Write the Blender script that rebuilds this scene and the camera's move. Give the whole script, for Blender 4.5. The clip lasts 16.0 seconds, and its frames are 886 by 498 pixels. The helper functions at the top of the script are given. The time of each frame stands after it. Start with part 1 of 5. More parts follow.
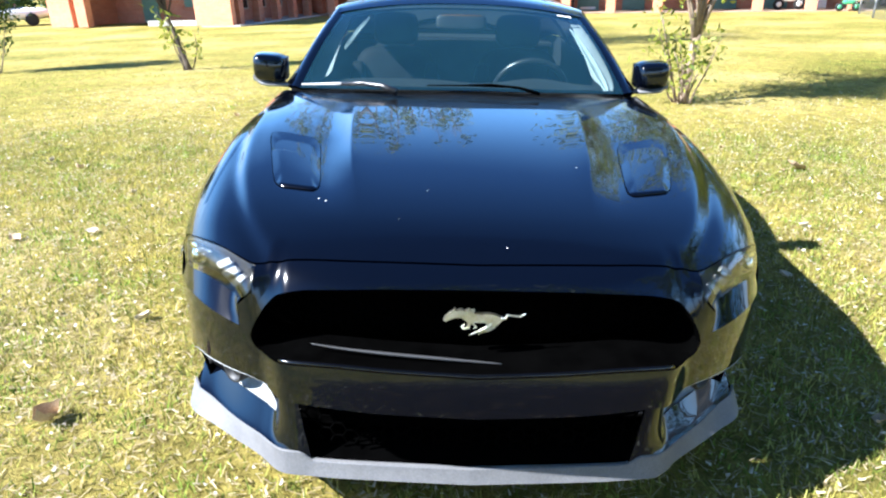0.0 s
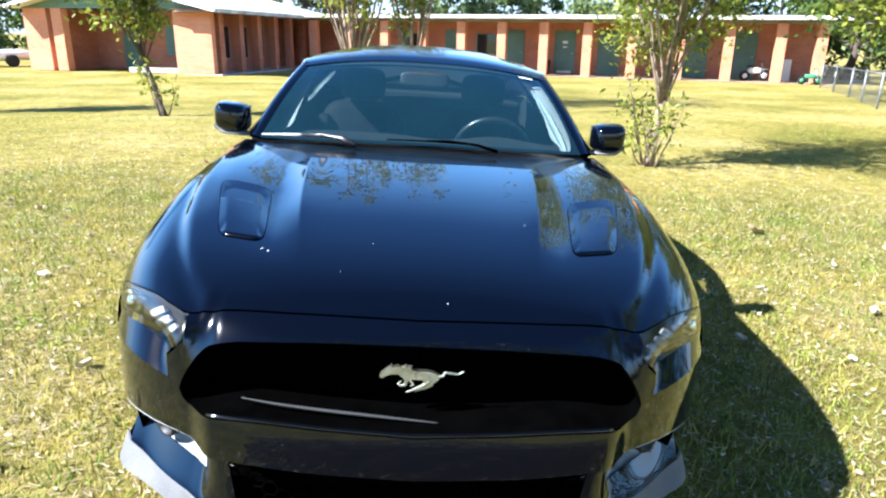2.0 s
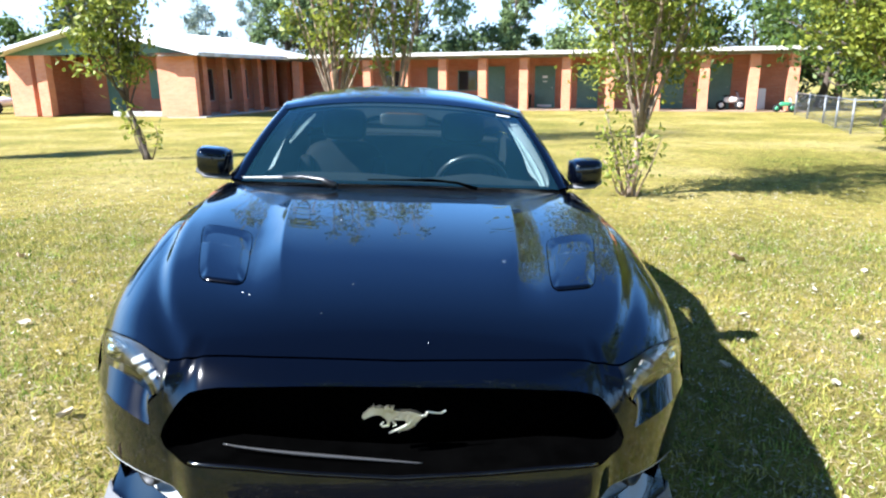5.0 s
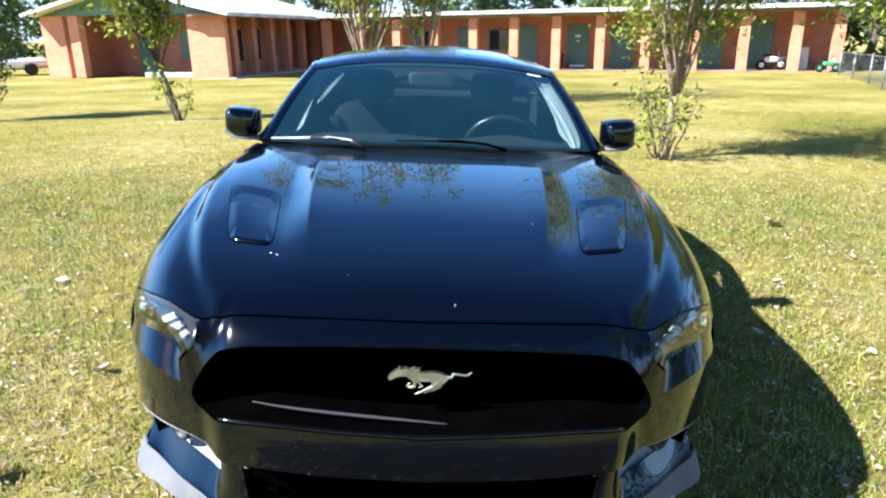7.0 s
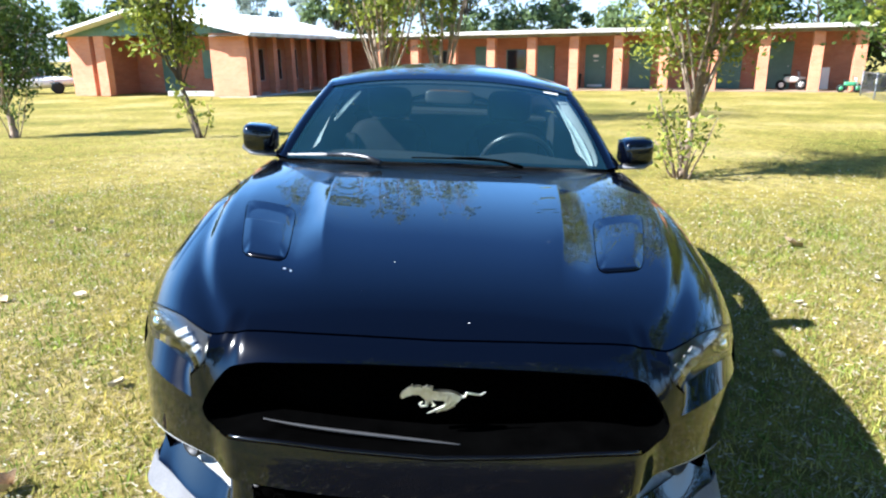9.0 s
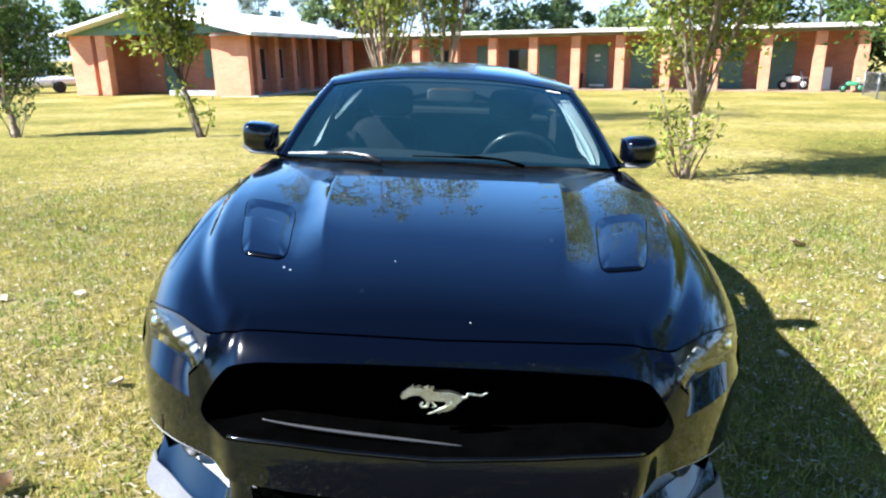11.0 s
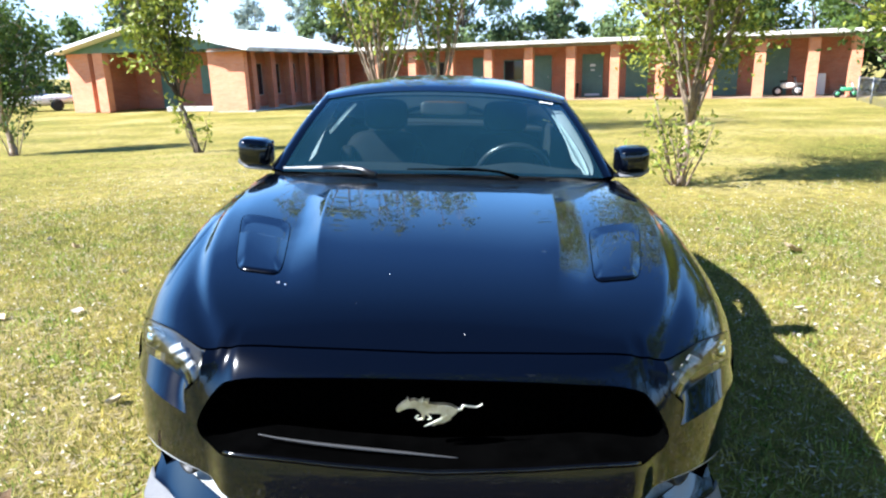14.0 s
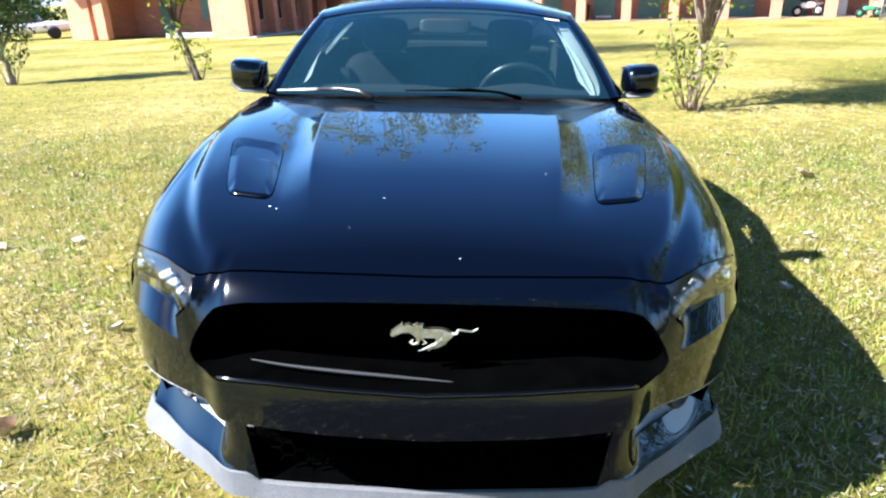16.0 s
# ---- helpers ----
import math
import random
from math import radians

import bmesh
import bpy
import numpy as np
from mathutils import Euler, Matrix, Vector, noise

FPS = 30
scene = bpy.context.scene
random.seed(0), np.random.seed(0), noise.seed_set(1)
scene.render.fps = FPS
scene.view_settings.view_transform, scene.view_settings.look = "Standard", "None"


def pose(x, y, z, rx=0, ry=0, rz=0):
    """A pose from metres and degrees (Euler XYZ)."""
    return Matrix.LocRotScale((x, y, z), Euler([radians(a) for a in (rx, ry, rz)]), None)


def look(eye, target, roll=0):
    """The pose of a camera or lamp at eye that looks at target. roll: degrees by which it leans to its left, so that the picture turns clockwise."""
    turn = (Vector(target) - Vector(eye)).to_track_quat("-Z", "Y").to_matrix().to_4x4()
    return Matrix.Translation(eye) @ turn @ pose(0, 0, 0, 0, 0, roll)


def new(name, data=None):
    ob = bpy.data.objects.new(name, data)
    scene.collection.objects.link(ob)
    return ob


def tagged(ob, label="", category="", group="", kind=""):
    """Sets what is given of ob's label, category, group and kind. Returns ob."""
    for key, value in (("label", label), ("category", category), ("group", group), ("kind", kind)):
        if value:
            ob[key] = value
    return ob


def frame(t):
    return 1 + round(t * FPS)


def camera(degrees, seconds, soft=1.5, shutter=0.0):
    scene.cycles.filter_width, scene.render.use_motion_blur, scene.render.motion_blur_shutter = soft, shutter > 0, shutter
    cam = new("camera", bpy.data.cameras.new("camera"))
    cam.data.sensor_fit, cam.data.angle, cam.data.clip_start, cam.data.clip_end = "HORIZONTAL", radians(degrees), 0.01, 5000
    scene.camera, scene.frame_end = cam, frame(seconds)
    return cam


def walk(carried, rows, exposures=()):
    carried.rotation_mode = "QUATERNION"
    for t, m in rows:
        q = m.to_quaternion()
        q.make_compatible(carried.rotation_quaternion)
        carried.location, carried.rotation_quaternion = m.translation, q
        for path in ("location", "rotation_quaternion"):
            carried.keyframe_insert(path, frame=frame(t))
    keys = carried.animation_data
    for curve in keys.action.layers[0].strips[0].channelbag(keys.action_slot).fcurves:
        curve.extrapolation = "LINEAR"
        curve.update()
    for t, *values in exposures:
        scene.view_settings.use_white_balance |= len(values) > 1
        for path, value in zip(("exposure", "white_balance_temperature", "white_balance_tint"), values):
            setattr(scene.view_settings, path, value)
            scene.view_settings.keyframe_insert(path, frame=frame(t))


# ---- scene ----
# ---- camera ----
cam = camera(67.6, 16.0, soft=2.2)
# the car stands on a gentle cross slope; the walk is written in the car's own frame
CAR = pose(0, 0, 0, 1.0, 2.7, 0)
ROWS = [
    (0.0, (-0.076, -1.323, 1.499), (-0.077, 0.515, 0.709), 1.3),
    (0.5, (-0.058, -1.334, 1.494), (-0.137, 0.499, 0.697), 0.8),
    (1.0, (-0.032, -1.332, 1.492), (-0.105, 0.472, 0.632), 2.5),
    (1.5, (-0.011, -1.324, 1.489), (0.038, 0.533, 0.749), 2.4),
    (2.0, (0.013, -1.306, 1.5), (0.08, 0.589, 0.863), 3.7),
    (2.5, (0.031, -1.301, 1.515), (0.154, 0.612, 0.944), 2.2),
    (3.0, (0.033, -1.314, 1.52), (0.178, 0.607, 0.986), 2.8),
    (3.5, (0.03, -1.322, 1.521), (0.176, 0.604, 1.001), 2.7),
    (4.0, (0.032, -1.326, 1.524), (0.175, 0.603, 1.014), 2.6),
    (6.5, (0.037, -1.312, 1.513), (0.057, 0.587, 0.886), 2.1),
    (7.0, (0.039, -1.306, 1.513), (0.056, 0.586, 0.866), 2.1),
    (7.5, (0.044, -1.304, 1.51), (0.082, 0.597, 0.889), 1.7),
    (8.0, (0.047, -1.304, 1.507), (0.101, 0.607, 0.919), 2.3),
    (8.5, (0.056, -1.301, 1.505), (0.123, 0.606, 0.908), 2.0),
    (9.0, (0.045, -1.289, 1.503), (0.01, 0.619, 0.907), 2.1),
    (11.5, (0.045, -1.270, 1.494), (0.006, 0.638, 0.897), 2.13),
    (12.0, (0.068, -1.275, 1.498), (0.121, 0.636, 0.912), 0.99),
    (12.5, (0.064, -1.278, 1.502), (0.082, 0.640, 0.936), 1.42),
    (13.0, (0.059, -1.278, 1.502), (0.041, 0.644, 0.946), 0.99),
    (13.5, (0.058, -1.284, 1.504), (0.048, 0.638, 0.950), 1.23),
    (14.0, (0.061, -1.279, 1.502), (0.023, 0.639, 0.937), 1.20),
    (14.5, (0.058, -1.276, 1.500), (0.008, 0.637, 0.920), 0.94),
    (15.0, (0.043, -1.275, 1.500), (0.029, 0.642, 0.928), 1.22),
    (15.5, (0.046, -1.259, 1.481), (0.030, 0.627, 0.816), 0.68),
    (16.0, (0.092, -1.228, 1.465), (0.036, 0.619, 0.701), 0.70),
]
EXPOSURE = 1.95
walk(cam, [(t, CAR @ look(eye, aim, roll)) for t, eye, aim, roll in ROWS], [(t, EXPOSURE + e, 5850, 10) for t, e in ((0.0, 0.25), (1.2, 0.22), (2.0, 0.12), (2.8, 0.02), (4.0, 0.05), (6.3, -0.2), (7.0, -0.08), (7.6, -0.05), (9.0, -0.05), (12.0, -0.05), (14.5, -0.05), (15.4, -0.15), (16.0, 0.2))])

# ---- light ----
SUN_FROM = Vector((-1.08, -0.41, 1.06)).normalized()
world = bpy.data.worlds.new("sky")
scene.world = world
world.use_nodes = True
sky = world.node_tree.nodes.new("ShaderNodeTexSky")
sky.sky_type, sky.sun_disc = "NISHITA", False
sky.sun_elevation = math.asin(SUN_FROM.z)
sky.sun_rotation = math.atan2(SUN_FROM.x, SUN_FROM.y)
sky.altitude, sky.air_density, sky.dust_density, sky.ozone_density = 300.0, 0.7, 0.1, 6.0
world.node_tree.nodes["Background"].inputs[1].default_value = 0.03
world.node_tree.links.new(sky.outputs[0], world.node_tree.nodes["Background"].inputs[0])
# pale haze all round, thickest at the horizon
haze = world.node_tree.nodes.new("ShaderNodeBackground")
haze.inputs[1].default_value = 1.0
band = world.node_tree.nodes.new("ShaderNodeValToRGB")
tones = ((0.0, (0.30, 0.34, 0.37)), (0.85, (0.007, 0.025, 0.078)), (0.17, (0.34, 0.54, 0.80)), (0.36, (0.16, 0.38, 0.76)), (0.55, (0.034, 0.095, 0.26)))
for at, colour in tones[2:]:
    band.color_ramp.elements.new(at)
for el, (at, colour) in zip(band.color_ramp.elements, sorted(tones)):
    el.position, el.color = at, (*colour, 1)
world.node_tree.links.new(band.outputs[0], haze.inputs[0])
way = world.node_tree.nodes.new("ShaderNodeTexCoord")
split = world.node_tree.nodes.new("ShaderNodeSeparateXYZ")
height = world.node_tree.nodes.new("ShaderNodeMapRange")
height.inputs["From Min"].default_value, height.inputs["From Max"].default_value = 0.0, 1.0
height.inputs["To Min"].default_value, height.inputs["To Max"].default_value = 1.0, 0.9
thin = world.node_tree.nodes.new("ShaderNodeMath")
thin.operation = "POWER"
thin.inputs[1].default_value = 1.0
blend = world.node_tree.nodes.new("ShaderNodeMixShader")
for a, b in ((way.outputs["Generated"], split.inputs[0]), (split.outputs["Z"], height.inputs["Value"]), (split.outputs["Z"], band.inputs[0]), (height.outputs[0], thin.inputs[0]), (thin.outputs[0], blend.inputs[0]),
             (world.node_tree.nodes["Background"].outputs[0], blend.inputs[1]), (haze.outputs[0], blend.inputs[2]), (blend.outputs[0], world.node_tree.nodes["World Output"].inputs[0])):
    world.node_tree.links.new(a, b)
lamp = bpy.data.lights.new("sun", "SUN")
lamp.energy, lamp.angle, lamp.color = 5.0, radians(0.55), (1.0, 0.965, 0.92)
sun = new("sun", lamp)
sun.matrix_world = look(SUN_FROM * 40, (0, 0, 0))


# ---- materials ----
def principled(name, colour=(0.5, 0.5, 0.5), rough=0.5, metal=0.0, coat=0.0, spec=0.5, trans=0.0, ior=1.5):
    m = bpy.data.materials.new(name)
    m.use_nodes = True
    b = m.node_tree.nodes["Principled BSDF"]
    b.inputs["Base Color"].default_value = (*colour, 1)
    b.inputs["Roughness"].default_value = rough
    b.inputs["Metallic"].default_value = metal
    b.inputs["Coat Weight"].default_value = coat
    b.inputs["Coat Roughness"].default_value = 0.04
    b.inputs["Specular IOR Level"].default_value = spec
    b.inputs["Transmission Weight"].default_value = trans
    b.inputs["IOR"].default_value = ior
    return m


def node(m, kind, **values):
    n = m.node_tree.nodes.new(kind)
    for key, value in values.items():
        n.inputs[key].default_value = value
    return n


def link(m, a, b):
    m.node_tree.links.new(a, b)


def coords(m, which="Object", scale=1.0):
    tc = m.node_tree.nodes.new("ShaderNodeTexCoord")
    mp = node(m, "ShaderNodeMapping", Scale=(scale, scale, scale) if not isinstance(scale, tuple) else scale)
    link(m, tc.outputs[which], mp.inputs["Vector"])
    return mp.outputs["Vector"]


def ramp(m, source, stops):
    r = m.node_tree.nodes.new("ShaderNodeValToRGB")
    e = r.color_ramp.elements
    while len(e) < len(stops):
        e.new(0.5)
    for el, (p, c) in zip(e, stops):
        el.position, el.color = p, (*c, 1)
    link(m, source, r.inputs["Fac"])
    return r.outputs["Color"]


def grain(m, scale, detail=5.0, rough=0.6, which="Object", squash=1.0):
    n = node(m, "ShaderNodeTexNoise", Scale=scale, Detail=detail, Roughness=rough)
    link(m, coords(m, which, squash), n.inputs["Vector"])
    return n.outputs["Fac"]


def mix(m, fac, a, b, how="MIX"):
    n = m.node_tree.nodes.new("ShaderNodeMix")
    n.data_type, n.blend_type = "RGBA", how
    if isinstance(fac, float):
        n.inputs["Factor"].default_value = fac
    else:
        link(m, fac, n.inputs["Factor"])
    for s, v in ((6, a), (7, b)):
        if isinstance(v, tuple):
            n.inputs[s].default_value = (*v, 1)
        else:
            link(m, v, n.inputs[s])
    return n.outputs[2]


def bsdf(m):
    return m.node_tree.nodes["Principled BSDF"]


def colour_of(m, out):
    link(m, out, bsdf(m).inputs["Base Color"])


def bump(m, height, strength=0.3, distance=0.01):
    b = node(m, "ShaderNodeBump", Strength=strength, Distance=distance)
    link(m, height, b.inputs["Height"])
    link(m, b.outputs["Normal"], bsdf(m).inputs["Normal"])


def noisy(name, stops, scale, rough=0.7, bump_strength=0.25, distance=0.01, fine=None, **more):
    m = principled(name, rough=rough, **more)
    f = grain(m, scale)
    c = ramp(m, f, stops)
    if fine:
        c = mix(m, 0.35, c, ramp(m, grain(m, fine), [(0.3, (0.25, 0.25, 0.25)), (0.7, (0.8, 0.8, 0.8))]), "OVERLAY")
    colour_of(m, c)
    if bump_strength:
        bump(m, grain(m, fine or scale * 4), bump_strength, distance)
    return m


def leafy(name, dark, light, rough=0.5):
    """Leaves that vary one by one and let some light through."""
    m = principled(name, rough=rough, spec=0.3)
    g = m.node_tree.nodes.new("ShaderNodeNewGeometry")
    c = ramp(m, g.outputs["Random Per Island"], [(0.0, dark), (0.55, tuple((a + b) / 2 for a, b in zip(dark, light))), (1.0, light)])
    colour_of(m, c)
    t = m.node_tree.nodes.new("ShaderNodeBsdfTranslucent")
    link(m, c, t.inputs["Color"])
    s = m.node_tree.nodes.new("ShaderNodeMixShader")
    s.inputs[0].default_value = 0.35
    link(m, bsdf(m).outputs[0], s.inputs[1])
    link(m, t.outputs[0], s.inputs[2])
    link(m, s.outputs[0], m.node_tree.nodes["Material Output"].inputs["Surface"])
    return m


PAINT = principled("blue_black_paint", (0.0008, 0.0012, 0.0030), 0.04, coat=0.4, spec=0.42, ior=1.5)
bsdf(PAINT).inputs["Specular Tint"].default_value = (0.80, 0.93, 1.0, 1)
bsdf(PAINT).inputs["Coat Roughness"].default_value = 0.12
ru = ramp(PAINT, grain(PAINT, 9.0, 8.0), [(0.35, (0.012, 0.012, 0.012)), (0.75, (0.035, 0.035, 0.035))])
link(PAINT, ru, bsdf(PAINT).inputs["Roughness"])
PLASTIC = noisy("black_plastic", [(0.3, (0.004, 0.004, 0.004)), (0.7, (0.008, 0.008, 0.009))], 12, 0.55, 0.1, 0.001, 300)
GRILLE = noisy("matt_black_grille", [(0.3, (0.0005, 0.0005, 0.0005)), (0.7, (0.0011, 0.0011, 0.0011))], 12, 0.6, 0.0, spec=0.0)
GLOSSY = principled("gloss_black_trim", (0.0012, 0.0012, 0.0014), 0.12)
SATIN = principled("satin_black_strip", (0.05, 0.05, 0.052), 0.3)
SPLITTER = noisy("satin_grey_splitter", [(0.3, (0.11, 0.11, 0.115)), (0.7, (0.15, 0.15, 0.155))], 7, 0.5, 0.06, 0.001, 220, spec=0.15)
RUBBER = noisy("tyre_rubber", [(0.3, (0.006, 0.006, 0.006)), (0.7, (0.014, 0.014, 0.013))], 20, 0.8, 0.2, 0.002, 120)
CHROME = principled("chrome", (0.78, 0.78, 0.76), 0.08, 1.0)
ALLOY = principled("dark_alloy", (0.10, 0.10, 0.11), 0.3, 1.0)
# yellow-green of mirrored grass is put into the metal's base colour
SILVER = noisy("brushed_emblem", [(0.35, (0.72, 0.70, 0.50)), (0.65, (0.95, 0.93, 0.80))], 30, 0.30, 0.9, 0.004, 130, metal=1.0)
LAMPIN = principled("lamp_bezel", (0.09, 0.09, 0.085), 0.3, 0.7)
LEDBAR = principled("lamp_bar", (0.42, 0.42, 0.41), 0.2)


def pane(name, through_colour, gloss_colour, ior=1.5, sky_veil=None):
    """A thin sheet of glass: clear or tinted straight through, with a mirror gloss that grows at a slant, and a faint
    diffuse veil in place of reflected sky.
    """
    m = principled(name)
    t = m.node_tree.nodes.new("ShaderNodeBsdfTransparent")
    t.inputs["Color"].default_value = (*through_colour, 1)
    g = m.node_tree.nodes.new("ShaderNodeBsdfGlossy")
    g.inputs["Color"].default_value = (*gloss_colour, 1)
    g.inputs["Roughness"].default_value = 0.02
    f = node(m, "ShaderNodeFresnel", IOR=ior)
    s = m.node_tree.nodes.new("ShaderNodeMixShader")
    link(m, f.outputs[0], s.inputs[0])
    link(m, t.outputs[0], s.inputs[1])
    link(m, g.outputs[0], s.inputs[2])
    last = s
    # patchy diffuse colour stands in for sky sheen on the glass
    if sky_veil:
        d = m.node_tree.nodes.new("ShaderNodeBsdfDiffuse")
        d.inputs["Color"].default_value = (*sky_veil, 1)
        patchy = node(m, "ShaderNodeMapRange")
        link(m, grain(m, 2.2, 4.0), patchy.inputs["Value"])
        for key, value in (("From Min", 0.3), ("From Max", 0.7), ("To Min", 0.032), ("To Max", 0.056)):
            patchy.inputs[key].default_value = value
        last = m.node_tree.nodes.new("ShaderNodeMixShader")
        link(m, patchy.outputs[0], last.inputs[0])
        link(m, s.outputs[0], last.inputs[1])
        link(m, d.outputs[0], last.inputs[2])
    link(m, last.outputs[0], m.node_tree.nodes["Material Output"].inputs["Surface"])
    return m


LENS = pane("clear_lens", (0.86, 0.86, 0.84), (1.0, 1.0, 1.0), 1.8)
GLASS = pane("tinted_glass", (0.55, 0.72, 0.74), (0.80, 0.95, 1.0), 1.9, (0.07, 0.26, 0.36))
REARGLASS = pane("dark_rear_glass", (0.06, 0.085, 0.09), (0.9, 0.97, 1.0), 1.5)
SIDEGLASS = pane("clear_side_glass", (0.72, 0.82, 0.82), (1.0, 1.0, 1.0), 1.5)
INTERIOR = noisy("charcoal_trim", [(0.3, (0.006, 0.007, 0.008)), (0.7, (0.012, 0.013, 0.014))], 10, 0.6, 0.2, 0.002, 150)
LEATHER = noisy("black_leather", [(0.3, (0.006, 0.006, 0.0065)), (0.7, (0.012, 0.012, 0.013))], 14, 0.7, 0.3, 0.002, 110, spec=0.08)
WHEELGRIP = principled("worn_leather_grip", (0.012, 0.012, 0.013), 0.32, spec=0.6)
PILLARSTRIP = noisy("pale_pillar_strip", [(0.3, (0.20, 0.23, 0.23)), (0.7, (0.27, 0.30, 0.30))], 8, 0.8, 0.1, 0.001, 120)
PALETRIM = noisy("pale_grey_trim", [(0.3, (0.26, 0.27, 0.27)), (0.7, (0.34, 0.35, 0.35))], 8, 0.7, 0.1, 0.001, 120)
MIRROR = principled("mirror_glass", (0.9, 0.9, 0.9), 0.02, 1.0)
WHITE = noisy("white_paint", [(0.3, (0.70, 0.70, 0.68)), (0.7, (0.82, 0.82, 0.80))], 3, 0.5, 0.1, 0.003, 30)
ROOFMETAL = noisy("white_metal_roof", [(0.3, (0.60, 0.60, 0.58)), (0.7, (0.78, 0.78, 0.76))], 0.7, 0.45, 0.1, 0.004, 9)
FASCIA = noisy("weathered_fascia", [(0.3, (0.30, 0.27, 0.22)), (0.55, (0.52, 0.50, 0.45)), (0.75, (0.62, 0.60, 0.56))], 1.2, 0.75, 0.2, 0.004, 14)
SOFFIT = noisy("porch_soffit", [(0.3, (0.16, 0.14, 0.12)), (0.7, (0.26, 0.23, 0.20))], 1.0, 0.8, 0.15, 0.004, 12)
CONCRETE = noisy("concrete_slab", [(0.3, (0.33, 0.31, 0.27)), (0.7, (0.47, 0.45, 0.40))], 1.3, 0.85, 0.25, 0.004, 22)
DOORGREEN = noisy("green_door_paint", [(0.3, (0.075, 0.15, 0.12)), (0.7, (0.11, 0.20, 0.165))], 2.0, 0.5, 0.1, 0.002, 20)
DARKGLASS = principled("dark_window_glass", (0.02, 0.025, 0.03), 0.05, coat=0.5)
GALV = noisy("galvanised_steel", [(0.3, (0.36, 0.37, 0.38)), (0.7, (0.55, 0.56, 0.57))], 9, 0.45, 0.1, 0.002, 60, metal=0.6)
FENCEWIRE = noisy("weathered_fence_steel", [(0.3, (0.16, 0.165, 0.17)), (0.7, (0.27, 0.275, 0.28))], 9, 0.55, 0.1, 0.002, 60, metal=0.5)
BARK = noisy("smooth_pale_bark", [(0.25, (0.10, 0.07, 0.045)), (0.5, (0.24, 0.175, 0.12)), (0.75, (0.42, 0.33, 0.24))], 6, 0.85, 0.5, 0.006, 40, )
DARKBARK = noisy("dark_bark", [(0.3, (0.045, 0.033, 0.025)), (0.7, (0.12, 0.09, 0.065))], 5, 0.9, 0.6, 0.02, 22)


def brick_material(name, a, b, mortar, scale=1.0):
    m = principled(name, rough=0.85, spec=0.25)
    t = node(m, "ShaderNodeTexBrick", Color1=(*a, 1), Color2=(*b, 1), Mortar=(*mortar, 1), Scale=1.0)
    t.inputs["Mortar Size"].default_value = 0.006
    t.inputs["Brick Width"].default_value = 0.21
    t.inputs["Row Height"].default_value = 0.072
    t.inputs["Bias"].default_value = -0.1
    link(m, coords(m, "UV", scale), t.inputs["Vector"])
    c = mix(m, 0.45, t.outputs["Color"], ramp(m, grain(m, 1.1), [(0.3, (0.36, 0.34, 0.32)), (0.7, (0.66, 0.64, 0.62))]), "OVERLAY")
    colour_of(m, c)
    bump(m, t.outputs["Fac"], -0.4, 0.006)
    return m


BRICK = brick_material("red_brick", (0.36, 0.115, 0.06), (0.46, 0.16, 0.085), (0.42, 0.30, 0.23))
BRICKPALE = brick_material("salmon_brick", (0.58, 0.215, 0.115), (0.66, 0.265, 0.15), (0.54, 0.33, 0.23))

GROUND = principled("lawn_soil_and_turf", rough=0.95, spec=0.1)
g1 = ramp(GROUND, grain(GROUND, 0.35, 6.0), [(0.30, (0.142, 0.137, 0.026)), (0.52, (0.282, 0.229, 0.060)), (0.72, (0.385, 0.312, 0.135))])
g2 = ramp(GROUND, grain(GROUND, 7.0, 8.0, 0.7), [(0.34, (0.16, 0.16, 0.13)), (0.5, (0.5, 0.5, 0.5)), (0.68, (0.82, 0.80, 0.70))])
g3 = ramp(GROUND, grain(GROUND, 55.0, 6.0, 0.75), [(0.34, (0.10, 0.10, 0.10)), (0.66, (0.9, 0.9, 0.9))])
colour_of(GROUND, mix(GROUND, 0.55, mix(GROUND, 0.6, g1, g2, "OVERLAY"), g3, "OVERLAY"))
bump(GROUND, grain(GROUND, 60.0, 6.0, 0.75), 0.9, 0.03)
BLADE = leafy("grass_blade", (0.058, 0.100, 0.014), (0.49, 0.46, 0.125), 0.9)
bsdf(BLADE).inputs["Specular IOR Level"].default_value = 0.05
# greener and drier patches, hand-sized and metre-sized
tone = ramp(BLADE, grain(BLADE, 3.2, 5.0, 0.65), [(0.36, (0.30, 0.50, 0.24)), (0.52, (0.5, 0.5, 0.5)), (0.66, (0.82, 0.66, 0.60))])
for n in list(BLADE.node_tree.nodes):
    if n.bl_idname == "ShaderNodeValToRGB" and n.inputs["Fac"].links[0].from_socket.name == "Random Per Island":
        patchy = mix(BLADE, 0.8, n.outputs["Color"], tone, "OVERLAY")
        colour_of(BLADE, patchy)
        for q in BLADE.node_tree.nodes:
            if q.bl_idname == "ShaderNodeBsdfTranslucent":
                link(BLADE, patchy, q.inputs["Color"])
STRAW = leafy("dry_straw", (0.22, 0.165, 0.07), (0.64, 0.54, 0.35), 0.8)
MIRRORSHELL = noisy("grey_mirror_shell", [(0.3, (0.15, 0.15, 0.155)), (0.7, (0.22, 0.22, 0.225))], 18, 0.4, 0.05, 0.001, 200)
WIPERARM = principled("satin_black_wiper", (0.012, 0.012, 0.013), 0.34, spec=0.6)
# pale grey stands for the sun's glint on the left blade
BLADEGLINT = noisy("sunlit_wiper_strip", [(0.3, (0.22, 0.22, 0.22)), (0.7, (0.40, 0.40, 0.39))], 30, 0.35, 0.1, 0.001, 160)
